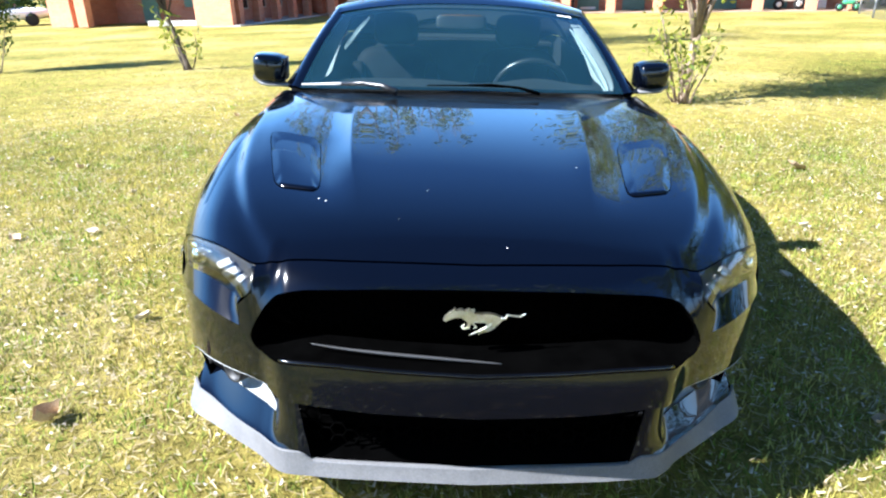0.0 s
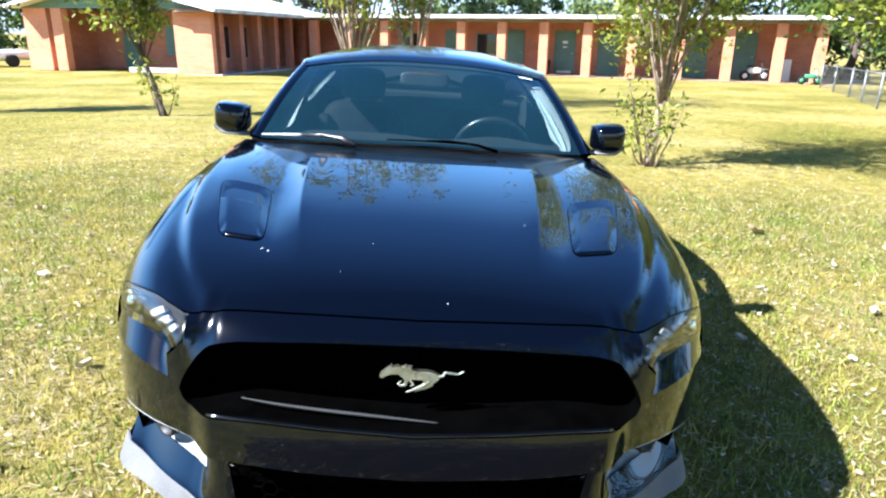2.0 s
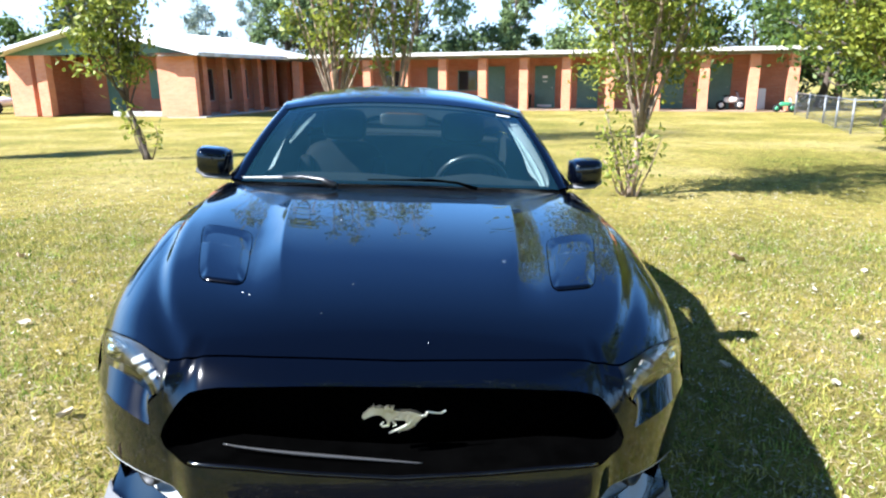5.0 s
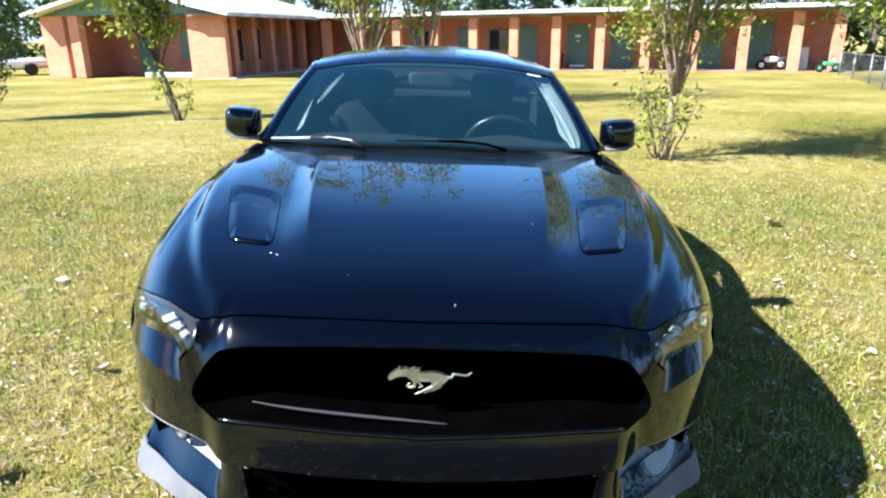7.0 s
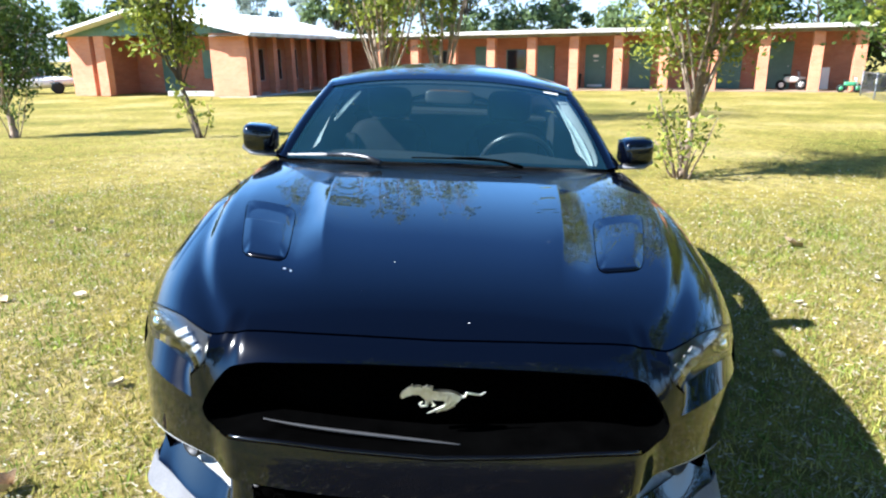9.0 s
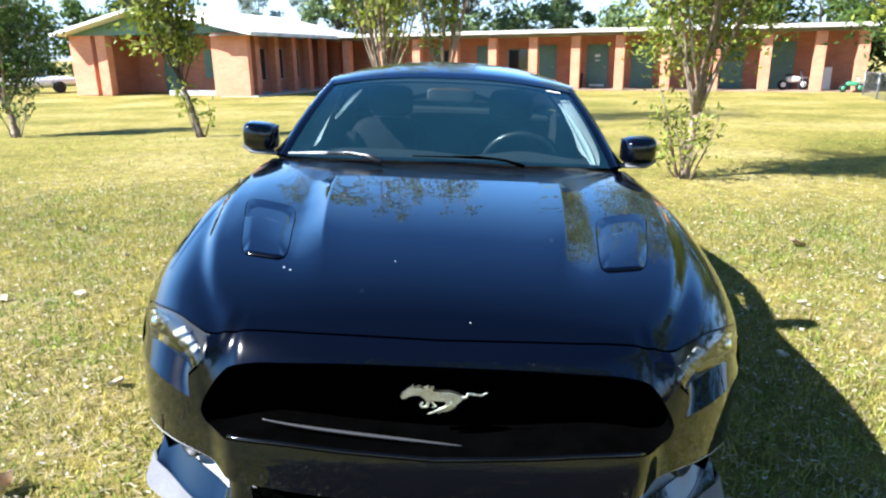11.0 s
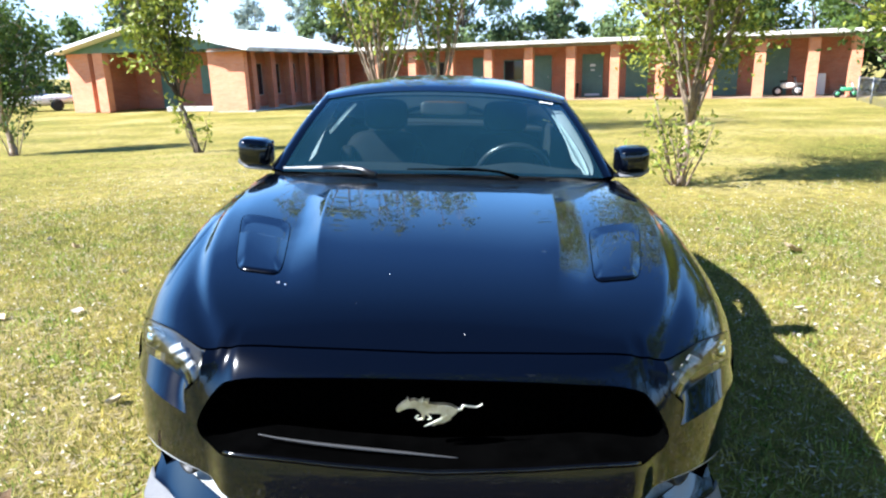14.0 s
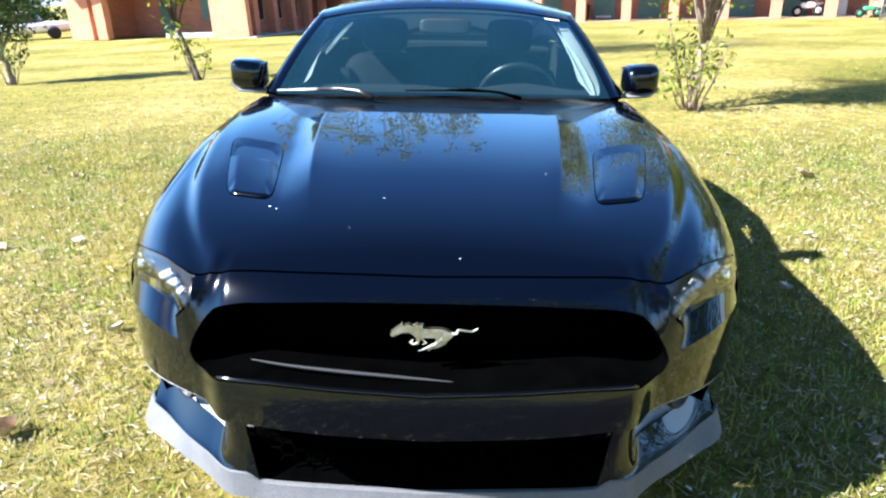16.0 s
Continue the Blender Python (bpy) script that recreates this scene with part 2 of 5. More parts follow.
COWL = noisy("satin_cowl_plastic", [(0.3, (0.003, 0.0035, 0.004)), (0.7, (0.006, 0.0065, 0.007))], 14, 0.16, 0.08, 0.001, 240)
PORCHEDGE = noisy("stained_porch_concrete", [(0.3, (0.20, 0.13, 0.085)), (0.7, (0.32, 0.23, 0.16))], 1.5, 0.85, 0.2, 0.004, 20)
LITTER = leafy("pale_litter", (0.34, 0.26, 0.16), (0.80, 0.76, 0.66), 0.8)
LEAFMYRTLE = leafy("myrtle_leaf", (0.075, 0.115, 0.014), (0.36, 0.38, 0.055))
LEAFOAK = leafy("oak_leaf", (0.030, 0.060, 0.012), (0.13, 0.19, 0.035))
# distance haze is put into these two leaf colours
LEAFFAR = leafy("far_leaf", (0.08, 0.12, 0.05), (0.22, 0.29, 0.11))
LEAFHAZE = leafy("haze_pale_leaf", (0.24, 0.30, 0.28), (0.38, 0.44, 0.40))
LEAFPINE = leafy("pine_foliage", (0.022, 0.045, 0.02), (0.07, 0.11, 0.05))
DEADLEAF = noisy("dead_leaf", [(0.3, (0.30, 0.19, 0.10)), (0.7, (0.58, 0.45, 0.30))], 25, 0.8, 0.3, 0.003, 120)
PALELEAF = noisy("bleached_leaf", [(0.3, (0.38, 0.31, 0.21)), (0.7, (0.66, 0.59, 0.48))], 25, 0.8, 0.3, 0.003, 120)


# litter browns, lowered to stand for a cast shadow mirrored in the bumper
SOIL = noisy("shadow_dark_litter_soil", [(0.3, (0.008, 0.006, 0.004)), (0.58, (0.022, 0.014, 0.008)), (0.74, (0.13, 0.085, 0.045))], 9, 0.95, 0.8, 0.02, 60)
TOYGREEN = noisy("green_plastic", [(0.3, (0.05, 0.25, 0.12)), (0.7, (0.08, 0.34, 0.17))], 6, 0.4, 0.0)


# ---- mesh helpers ----
def mesh_of(name, verts, faces, smooth=True):
    me = bpy.data.meshes.new(name)
    me.from_pydata([tuple(map(float, v)) for v in verts], [], faces)
    if smooth:
        me.polygons.foreach_set("use_smooth", [True] * len(me.polygons))
    me.update()
    return me


def part(name, data, material, parent, label=""):
    """Links a bmesh or mesh as one object under a thing or a part."""
    if isinstance(data, bmesh.types.BMesh):
        me = bpy.data.meshes.new(name)
        data.to_mesh(me)
        data.free()
    else:
        me = data
    if material and not me.materials:
        me.materials.append(material)
    ob = new(name, me)
    ob.parent = parent
    if label:
        tagged(ob, label)
    return ob


def thing(name, at, label, category, group="", kind=""):
    ob = new(name)
    ob.empty_display_size = 0.1
    ob.matrix_world = at
    return tagged(ob, label, category, group, kind)


def curve(xs, ys):
    """A smooth curve through a few stations."""
    xs, ys = np.array(xs, float), np.array(ys, float)
    d = np.diff(ys) / np.diff(xs)
    m = np.concatenate(([d[0]], [0 if a * b <= 0 else 2 * a * b / (a + b) for a, b in zip(d, d[1:])], [d[-1]]))

    def at(x):
        x = float(min(max(x, xs[0]), xs[-1]))
        i = int(min(max(np.searchsorted(xs, x) - 1, 0), len(xs) - 2))
        h = xs[i + 1] - xs[i]
        t = (x - xs[i]) / h
        return ((1 + 2 * t) * (1 - t) ** 2 * ys[i] + t * (1 - t) ** 2 * h * m[i] + t * t * (3 - 2 * t) * ys[i + 1] + t * t * (t - 1) * h * m[i + 1])
    return at


def step(a, b, x):
    t = min(max((x - a) / (b - a), 0.0), 1.0)
    return t * t * (3 - 2 * t)


def sheet(rows, flip=False):
    """Verts and faces of a grid given as rows of points."""
    n, k = len(rows), len(rows[0])
    verts = [p for r in rows for p in r]
    faces = []
    for i in range(n - 1):
        for j in range(k - 1):
            f = (i * k + j, i * k + j + 1, (i + 1) * k + j + 1, (i + 1) * k + j)
            faces.append(f[::-1] if flip else f)
    return verts, faces


def joined(*pieces):
    verts, faces = [], []
    for v, f in pieces:
        o = len(verts)
        verts += list(v)
        faces += [tuple(i + o for i in q) for q in f]
    return verts, faces


def thick(ob, t, offset=-1.0):
    md = ob.modifiers.new("thickness", "SOLIDIFY")
    md.thickness, md.offset = t, offset
    # painted panels get matt black rims in place of shade in their shut lines
    if ob.data.materials and ob.data.materials[0] is PAINT:
        ob.data.materials.append(GRILLE)
        md.material_offset_rim = 1
    sp = ob.modifiers.new("sharp_edges", "EDGE_SPLIT")
    sp.split_angle = radians(48)
    return ob


def box(sx, sy, sz, at=(0, 0, 0), bevel=0.0, seg=2):
    """A box with its base centre at the given place."""
    bm = bmesh.new()
    bmesh.ops.create_cube(bm, size=1, matrix=Matrix.Translation((at[0], at[1], at[2] + sz / 2)) @ Matrix.Diagonal((sx, sy, sz, 1)))
    if bevel:
        bmesh.ops.bevel(bm, geom=list(bm.edges), offset=bevel, segments=seg, affect="EDGES", profile=0.6)
    return bm


def box_uv(me):
    """Metre-sized box mapping for brickwork."""
    uv = me.uv_layers.new(name="UVMap")
    for p in me.polygons:
        n = p.normal
        for li in p.loop_indices:
            v = me.vertices[me.loops[li].vertex_index].co
            if abs(n.z) > 0.7:
                c = (v.x, v.y)
            elif abs(n.x) > abs(n.y):
                c = (v.y, v.z)
            else:
                c = (v.x, v.z)
            uv.data[li].uv = c


def tube(points, radii, sides=8, closed=False, cap=True):
    """Verts and faces of a pipe along points."""
    pts = [Vector(p) for p in points]
    verts, faces = [], []
    n = len(pts)
    side = None
    for i, p in enumerate(pts):
        a = pts[(i - 1) % n] if (closed or i) else p
        b = pts[(i + 1) % n] if (closed or i < n - 1) else p
        d = (b - a).normalized()
        if side is None:
            side = d.orthogonal().normalized()
        side = (side - d * side.dot(d)).normalized()
        other = d.cross(side)
        r = radii[i] if hasattr(radii, "__len__") else radii
        for k in range(sides):
            w = 2 * math.pi * k / sides
            verts.append(p + (side * math.cos(w) + other * math.sin(w)) * r)
    for i in range(n if closed else n - 1):
        j = (i + 1) % n
        for k in range(sides):
            l = (k + 1) % sides
            faces.append((i * sides + k, i * sides + l, j * sides + l, j * sides + k))
    if cap and not closed:
        faces.append(tuple(range(sides))[::-1])
        faces.append(tuple((n - 1) * sides + k for k in range(sides)))
    return verts, faces


def lathe(profile, sides=48):
    """Verts and faces of a turned shape about the x axis: profile of (radius, x)."""
    rows = []
    for r, x in profile:
        rows.append([(x, r * math.cos(2 * math.pi * k / sides), r * math.sin(2 * math.pi * k / sides)) for k in range(sides + 1)])
    return sheet(rows)


# ---- ground ----
def ground_z(x, y):
    near = 1 - step(5.0, 14.0, math.hypot(x, y - 2))
    z = -0.047 * 3.0 * math.tanh(x / 3.0) * near + 0.0165 * y * near * step(0, 1, y)
    return z - 0.20 * step(4.0, 27.0, y)


def ground_mesh():
    def axis(lo, hi, fine_lo, fine_hi, d):
        a = [lo]
        while a[-1] < hi:
            v = a[-1]
            dist = max(fine_lo - v, v - fine_hi, 0)
            a.append(v + d + dist * 0.22)
        return a
    xs = [-700.0, -300.0, -150.0] + axis(-80, 80, -8, 9, 0.3) + [150.0, 300.0, 700.0]
    ys = [-400.0, -150.0] + axis(-70, 120, -2.5, 12, 0.3) + [250.0, 500.0, 900.0]
    rows = [[(x, y, ground_z(x, y) + 0.012 * noise.noise((x * 1.3, y * 1.3, 0)) * (abs(x) < 40)) for x in xs] for y in ys]
    return mesh_of("ground", *sheet(rows))


ground = part("ground", ground_mesh(), GROUND, None)
tagged(ground, "sunlit lawn of patchy yellow-green grass with bare spots", "lawn", kind="structure")

# ---- the school-like brick building: a long porch range and a gabled wing ----
ANG = math.atan2(-4.6, 13.15)
BASE_Z = -0.20


def wall_piece(name, parent, sx, sy, sz, x, y, z, material, bevel=0.0):
    bm = box(sx, sy, sz, (x, y, z), bevel)
    ob = part(name, bm, material, parent)
    box_uv(ob.data)
    return ob


def porch_door(parent, x, y, z, w=0.92, h=2.02, notice=False):
    d = part("door", box(w, 0.05, h, (x, y, z), 0.006), DOORGREEN, parent, "green painted steel door")
    fr = joined(*[to_data(box(*s)) for s in ((0.06, 0.10, h + 0.06, (x - w / 2 - 0.03, y, z)), (0.06, 0.10, h + 0.06, (x + w / 2 + 0.03, y, z)), (w, 0.10, 0.06, (x, y, z + h)))])
    part("door_frame", mesh_of("door_frame", *fr, smooth=False), DOORGREEN, d)
    kn = to_data(box(0.05, 0.07, 0.05, (x + w * 0.4, y - 0.05, z + 0.98), 0.015))
    part("door_knob", mesh_of("door_knob", *kn), GALV, d)
    if notice:
        part("notice", box(0.26, 0.012, 0.12, (x, y - 0.036, z + 1.48)), WHITE, d, "small white paper notice")
        part("notice", box(0.20, 0.012, 0.06, (x, y - 0.036, z + 1.28)), WHITE, d, "small white paper notice")
        part("kick_plate", box(w * 0.8, 0.012, 0.10, (x, y - 0.036, z + 0.06)), WHITE, d, "pale kick plate")
    return d


def to_data(bm):
    bm.verts.ensure_lookup_table()
    v = [tuple(q.co) for q in bm.verts]
    f = [tuple(q.index for q in p.verts) for p in bm.faces]
    bm.free()
    return v, f


def long_range():
    """Local x runs from the porch's open end towards the wing, local -y faces the lawn."""
    at = pose(16.6, 27.8, BASE_Z, 0, 0, math.degrees(ANG)) @ pose(0, 0, 0)
    b = thing("porch_range", at, "long low red-brick range with a columned porch and flat white-edged roof", "building", kind="")
    L = 27.0
    part("porch_slab", box(L + 0.7, 2.6, 0.12, (-L / 2 + 0.35, 1.0, -0.08), 0.01), PORCHEDGE, b, "low stained concrete porch slab")
    wall_piece("wall", b, L, 0.22, 2.64, -L / 2 + 0.1, 2.1, 0, BRICK)
    wall_piece("end_wall", b, 0.22, 5.2, 2.64, 0.0, 4.85, 0, BRICK)
    wall_piece("back_wall", b, L, 0.22, 2.64, -L / 2 + 0.1, 7.4, 0, BRICK)
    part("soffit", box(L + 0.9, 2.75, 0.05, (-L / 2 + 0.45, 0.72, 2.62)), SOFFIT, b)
    part("roof_slab", box(L + 1.0, 8.4, 0.06, (-L / 2 + 0.45, 3.55, 2.68), 0.01), FASCIA, b, "flat roof with pale metal edge")
    part("fascia", box(L + 1.0, 0.06, 0.17, (-L / 2 + 0.45, -0.68, 2.62), 0.008), FASCIA, b, "weathered white roof edge board")
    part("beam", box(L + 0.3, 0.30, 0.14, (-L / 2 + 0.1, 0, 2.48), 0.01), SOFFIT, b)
    us = [0.0, 1.58] + [1.58 + 2.05 * k for k in range(1, 12)]
    for u in us:
        wall_piece("column", b, 0.42, 0.42, 2.49, -u, 0, 0, BRICKPALE if u > 1 else BRICKPALE, 0.01)
    for i, u in enumerate((2.8, 4.9, 8.95, 11.1, 13.7, 16.9)):
        porch_door(b, -u, 2.0 - 0.03, 0.04, notice=(i == 3))
    for u in (15.2, 19.5):
        w = part("window", box(0.95, 0.05, 0.95, (-u, 1.985, 0.95)), DARKGLASS, b)
        fr = joined(*[to_data(box(*s)) for s in ((1.05, 0.09, 0.05, (-u, 1.97, 0.90)), (1.05, 0.09, 0.05, (-u, 1.97, 1.90)), (0.05, 0.09, 0.95, (-u - 0.5, 1.97, 0.95)), (0.05, 0.09, 0.95, (-u + 0.5, 1.97, 0.95)))])
        part("window_frame", mesh_of("window_frame", *fr, smooth=False), DOORGREEN, w)
    return b


def gabled_wing():
    """Local x runs along the gable wall to its outer corner, local y away from the lawn."""
    at = pose(-9.27, 28.3, BASE_Z + 0.03, 0, 0, math.degrees(ANG) + 4)
    b = thing("gabled_wing", at, "salmon-brick gabled wing with white metal roof and shaded recessed porch", "building")
    Wd, H, D = 9.58, 2.70, 11.5
    rise = 1.05
    # gable front: piers either side of a recessed entrance
    wall_piece("pier", b, 1.80, 0.30, H, -0.90, 0.15, 0, BRICKPALE)
    wall_piece("pier", b, 1.25, 0.30, H, -8.95, 0.15, 0, BRICKPALE)
    wall_piece("pier", b, 0.55, 0.40, H, -7.78, 0.2, 0, BRICKPALE)
    wall_piece("recess_wall", b, 6.6, 0.22, H, -5.15, 2.95, 0, BRICK)
    wall_piece("recess_side", b, 0.22, 2.6, H, -1.86, 1.6, 0, BRICK)
    wall_piece("recess_side", b, 0.22, 2.6, H, -8.33, 1.6, 0, BRICK)
    wall_piece("low_wall", b, 2.6, 0.2, 0.22, -3.3, 0.5, 0, CONCRETE)
    wall_piece("side_wall", b, 0.25, D, H, -1.55, 0.3 + D / 2, 0, BRICK)
    wall_piece("side_wall", b, 0.25, D, H, -Wd + 0.12, 0.3 + D / 2, 0, BRICK)
    w = part("window", box(1.5, 0.06, 1.25, (-3.0, 2.80, 0.75)), DARKGLASS, b, "wide window with green shutters")
    for s in (-1, 1):
        part("shutter", box(0.50, 0.05, 1.35, (-3.0 + s * 1.02, 2.81, 0.70), 0.008), DOORGREEN, w, "green painted shutter")
    part("door", box(0.9, 0.05, 2.0, (-6.2, 2.81, 0.02), 0.006), DOORGREEN, b, "green entrance door")
    # gable triangle and its boards
    tri = [(-Wd - 0.15, 0.02, H), (0.25, 0.02, H), (-Wd / 2, 0.02, H + rise), (-Wd - 0.15, 0.22, H), (0.25, 0.22, H), (-Wd / 2, 0.22, H + rise)]
    g = part("gable", mesh_of("gable", tri, [(0, 1, 2), (5, 4, 3), (0, 3, 4, 1), (1, 4, 5, 2), (2, 5, 3, 0)], False), DOORGREEN, b, "green painted gable end")
    for s in (-1, 1):
        out = 0.75 if s > 0 else 0.25
        ex = out if s > 0 else -Wd - out
        slope = rise / (Wd / 2)
        ez = H - out * slope + 0.10
        rows = []
        for y in (-0.75, D + 0.5):
            rows.append([(ex + (-Wd / 2 - ex) * k / 12, y, ez + (H + rise + 0.10 - ez) * k / 12) for k in range(13)])
        ob = part("roof_slope", mesh_of("roof_slope", *sheet(rows, s > 0), smooth=False), ROOFMETAL, b, "white standing-seam metal roof slope")
        thick(ob, 0.12, 0.0)
        seams = []
        for k in range(1, 24):
            y = -0.75 + k * 0.52
            p0, p1 = Vector((ex, y, ez + 0.075)), Vector((-Wd / 2, y, H + rise + 0.175))
            seams.append(tube([p0, p1], 0.016, 4))
        part("seam", mesh_of("seam", *joined(*seams)), ROOFMETAL, ob)
        rake = tube([(ex, -0.78, ez - 0.02), (-Wd / 2, -0.78, H + rise + 0.08)], 0.09, 4)
        part("rake_board", mesh_of("rake_board", *rake, smooth=False), WHITE, b)
    part("eave_board", box(0.05, D + 1.2, 0.16, (0.76, D / 2 - 0.1, H - 0.17), 0.006), FASCIA, b)
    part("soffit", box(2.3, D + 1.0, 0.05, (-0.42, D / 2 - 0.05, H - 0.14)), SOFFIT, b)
    for k in range(6):
        wall_piece("column", b, 0.36, 0.36, H - 0.12, -0.20, 0.85 + 1.65 * k, 0, BRICK, 0.01)
    wall_piece("column", b, 0.30, 0.30, H, -0.16, 0.16, 0.002, BRICK, 0.01)
    for k in range(5):
        y = 1.65 + 1.65 * k
        win = part("window", box(0.06, 0.55, 1.45, (-1.40, y, 0.6)), DARKGLASS, b, "tall narrow dark window")
        fr = joined(*[to_data(box(*s)) for s in ((0.08, 0.65, 0.05, (-1.39, y, 0.55)), (0.08, 0.65, 0.05, (-1.39, y, 2.05)), (0.08, 0.05, 1.45, (-1.39, y - 0.3, 0.6)), (0.08, 0.05, 1.45, (-1.39, y + 0.3, 0.6)))])
        part("window_frame", mesh_of("window_frame", *fr, smooth=False), BRICK, win)
    part("slab", box(1.9, D, 0.08, (-0.6, D / 2, -0.05), 0.01), CONCRETE, b)
    return b


long_range()
gabled_wing()


# ---- trees ----
def leaf_cloud(rng, centres, sizes, spread, count, flat=0.6):
    """Small pointed leaves scattered round twig ends; verts and faces as arrays."""
    idx = rng.integers(0, len(centres), count)
    c = np.array(centres)[idx] + rng.normal(0, 1, (count, 3)) * np.array(spread)
    a = rng.normal(0, 1, (count, 3))
    a /= np.linalg.norm(a, axis=1)[:, None]
    up = np.array([0, 0, 1.0]) * flat + rng.normal(0, 0.6, (count, 3))
    b = np.cross(a, up)
    b /= np.linalg.norm(b, axis=1)[:, None] + 1e-9
    s = rng.uniform(sizes[0], sizes[1], count)[:, None]
    fold = np.cross(a, b) * s * 0.15
    v = np.stack([c - a * s, c + b * s * 0.45 + fold, c + a * s, c - b * s * 0.45 + fold], 1).reshape(-1, 3)
    return v, count


def quads(name, v, count):
    me = bpy.data.meshes.new(name)
    me.vertices.add(len(v))
    me.vertices.foreach_set("co", v.astype(np.float32).ravel())
    me.loops.add(count * 4)
    me.loops.foreach_set("vertex_index", np.arange(count * 4, dtype=np.int32))
    me.polygons.add(count)
    me.polygons.foreach_set("loop_start", np.arange(0, count * 4, 4, dtype=np.int32))
    me.polygons.foreach_set("loop_total", np.full(count, 4, dtype=np.int32))
    me.update(calc_edges=True)
    me.validate()
    return me


def branchy(rng, base, tip, r0, r1, bend=0.12, n=7):
    base, tip = np.array(base, float), np.array(tip, float)
    off = rng.normal(0, bend, 3)
    off[2] *= 0.3
    pts = []
    for i in range(n):
        t = i / (n - 1)
        pts.append(tuple(base + (tip - base) * t + off * math.sin(math.pi * t) + rng.normal(0, bend * 0.12, 3) * (0 < i)))
    return pts, [r0 + (r1 - r0) * (i / (n - 1)) ** 0.8 for i in range(n)]


def myrtle(name, x, y, height, lean, stems, crown_r, leaves, leaf=(0.03, 0.055), seed=0, label="", fork=1.0, r0=0.055, suckers=5, material=LEAFMYRTLE, clear=1.2, group="small trees on the lawn", bark=BARK, puff=(0.17, 0.17, 0.16), twigs=7, sparse=0.0):
    """A many-stemmed small tree with pale bark and a loose, airy crown."""
    rng = np.random.default_rng(seed)
    z0 = ground_z(x, y) - 0.05
    t = thing(name, Matrix.Translation((x, y, z0)), label, "tree", group)
    wood, ends, low = [], [], []
    top = np.array([lean[0], lean[1], fork])
    p, r = branchy(rng, (0, 0, 0), top, r0 * 1.35, r0 * 0.85, 0.05, 8)
    r[0] *= 1.5
    wood.append(tube(p, r, 10))
    for s in range(stems):
        w = 2 * math.pi * (s + rng.uniform(-0.3, 0.3)) / stems
        rad = crown_r * rng.uniform(0.35, 0.95)
        h = height * rng.uniform(0.72, 1.0)
        start = top * rng.uniform(0.75, 1.0)
        end = np.array([lean[0] * 1.6 + rad * math.cos(w), lean[1] * 1.6 + rad * math.sin(w), h])
        p, r = branchy(rng, start, end, r0 * rng.uniform(0.4, 0.6), 0.008, 0.15, 9)
        wood.append(tube(p, r, 7))
        for k in range(twigs):
            i = int(rng.integers(2, 9))
            q = np.array(p[min(i, 8)])
            d = rng.normal(0, 1, 3) * (0.34 * crown_r / 1.1)
            d[2] = abs(d[2]) * 0.9 + 0.12
            e = q + d
            tp, tr = branchy(rng, q, e, 0.012, 0.004, 0.05, 5)
            wood.append(tube(tp, tr, 5))
            if e[2] > clear:
                ends += [e, (q + e) / 2]
        ends.append(np.array(p[-1]))
    if sparse:
        ends = [e for e in ends if e[2] < sparse or rng.uniform() < 0.4]
    for s in range(suckers):
        w = rng.uniform(0, 6.28)
        e = np.array([0.38 * math.cos(w), 0.38 * math.sin(w), rng.uniform(0.5, 1.1)])
        p, r = branchy(rng, (0.08 * math.cos(w), 0.08 * math.sin(w), 0.02), e, 0.016, 0.005, 0.05, 6)
        wood.append(tube(p, r, 5))
        low += [e, np.array(p[3]), np.array(p[4])]
    part("trunk", mesh_of("trunk", *joined(*wood)), bark, t)
    v, n = leaf_cloud(rng, ends, leaf, puff, leaves)
    if low:
        v2, n2 = leaf_cloud(rng, low, leaf, (0.10, 0.10, 0.10), max(40, leaves // 30))
        v, n = np.concatenate([v, v2]), n + n2
    part("crown", quads("crown", v, n), material, t)
    return t


def big_tree(name, x, y, height, crown_r, trunk_r, clumps, leaves, leaf, material, seed, label, low=0.35, group="trees beyond the building", squash=0.75):
    rng = np.random.default_rng(seed)
    t = thing(name, Matrix.Translation((x, y, ground_z(x, y) - 0.1)), label, "tree", group)
    wood = []
    p, r = branchy(rng, (0, 0, 0), (rng.normal(0, 0.3), rng.normal(0, 0.3), height * 0.8), trunk_r, trunk_r * 0.25, 0.3, 9)
    r[0] *= 1.35
    wood.append(tube(p, r, 10))
    ends = []
    for c in range(clumps):
        w = rng.uniform(0, 6.28)
        h = height * rng.uniform(low, 1.0)
        rad = crown_r * (rng.uniform(0.25, 1.0) ** 0.6) * (1 - squash * abs((h / height - low) / (1 - low) - 0.4) ** 1.5)
        e = np.array([rad * math.cos(w), rad * math.sin(w), h])
        q = np.array(p[min(8, max(2, int(h / height * 7)))])
        bp, br = branchy(rng, q, e, trunk_r * 0.22, 0.02, 0.2, 6)
        wood.append(tube(bp, br, 6))
        for k in range(3):
            ends.append(e + rng.normal(0, crown_r * 0.10, 3))
    part("trunk", mesh_of("trunk", *joined(*wood)), DARKBARK, t)
    s = crown_r * 0.12
    v, n = leaf_cloud(rng, ends, leaf, (s, s, s * 0.75), leaves)
    part("crown", quads("crown", v, n), material, t)
    return t


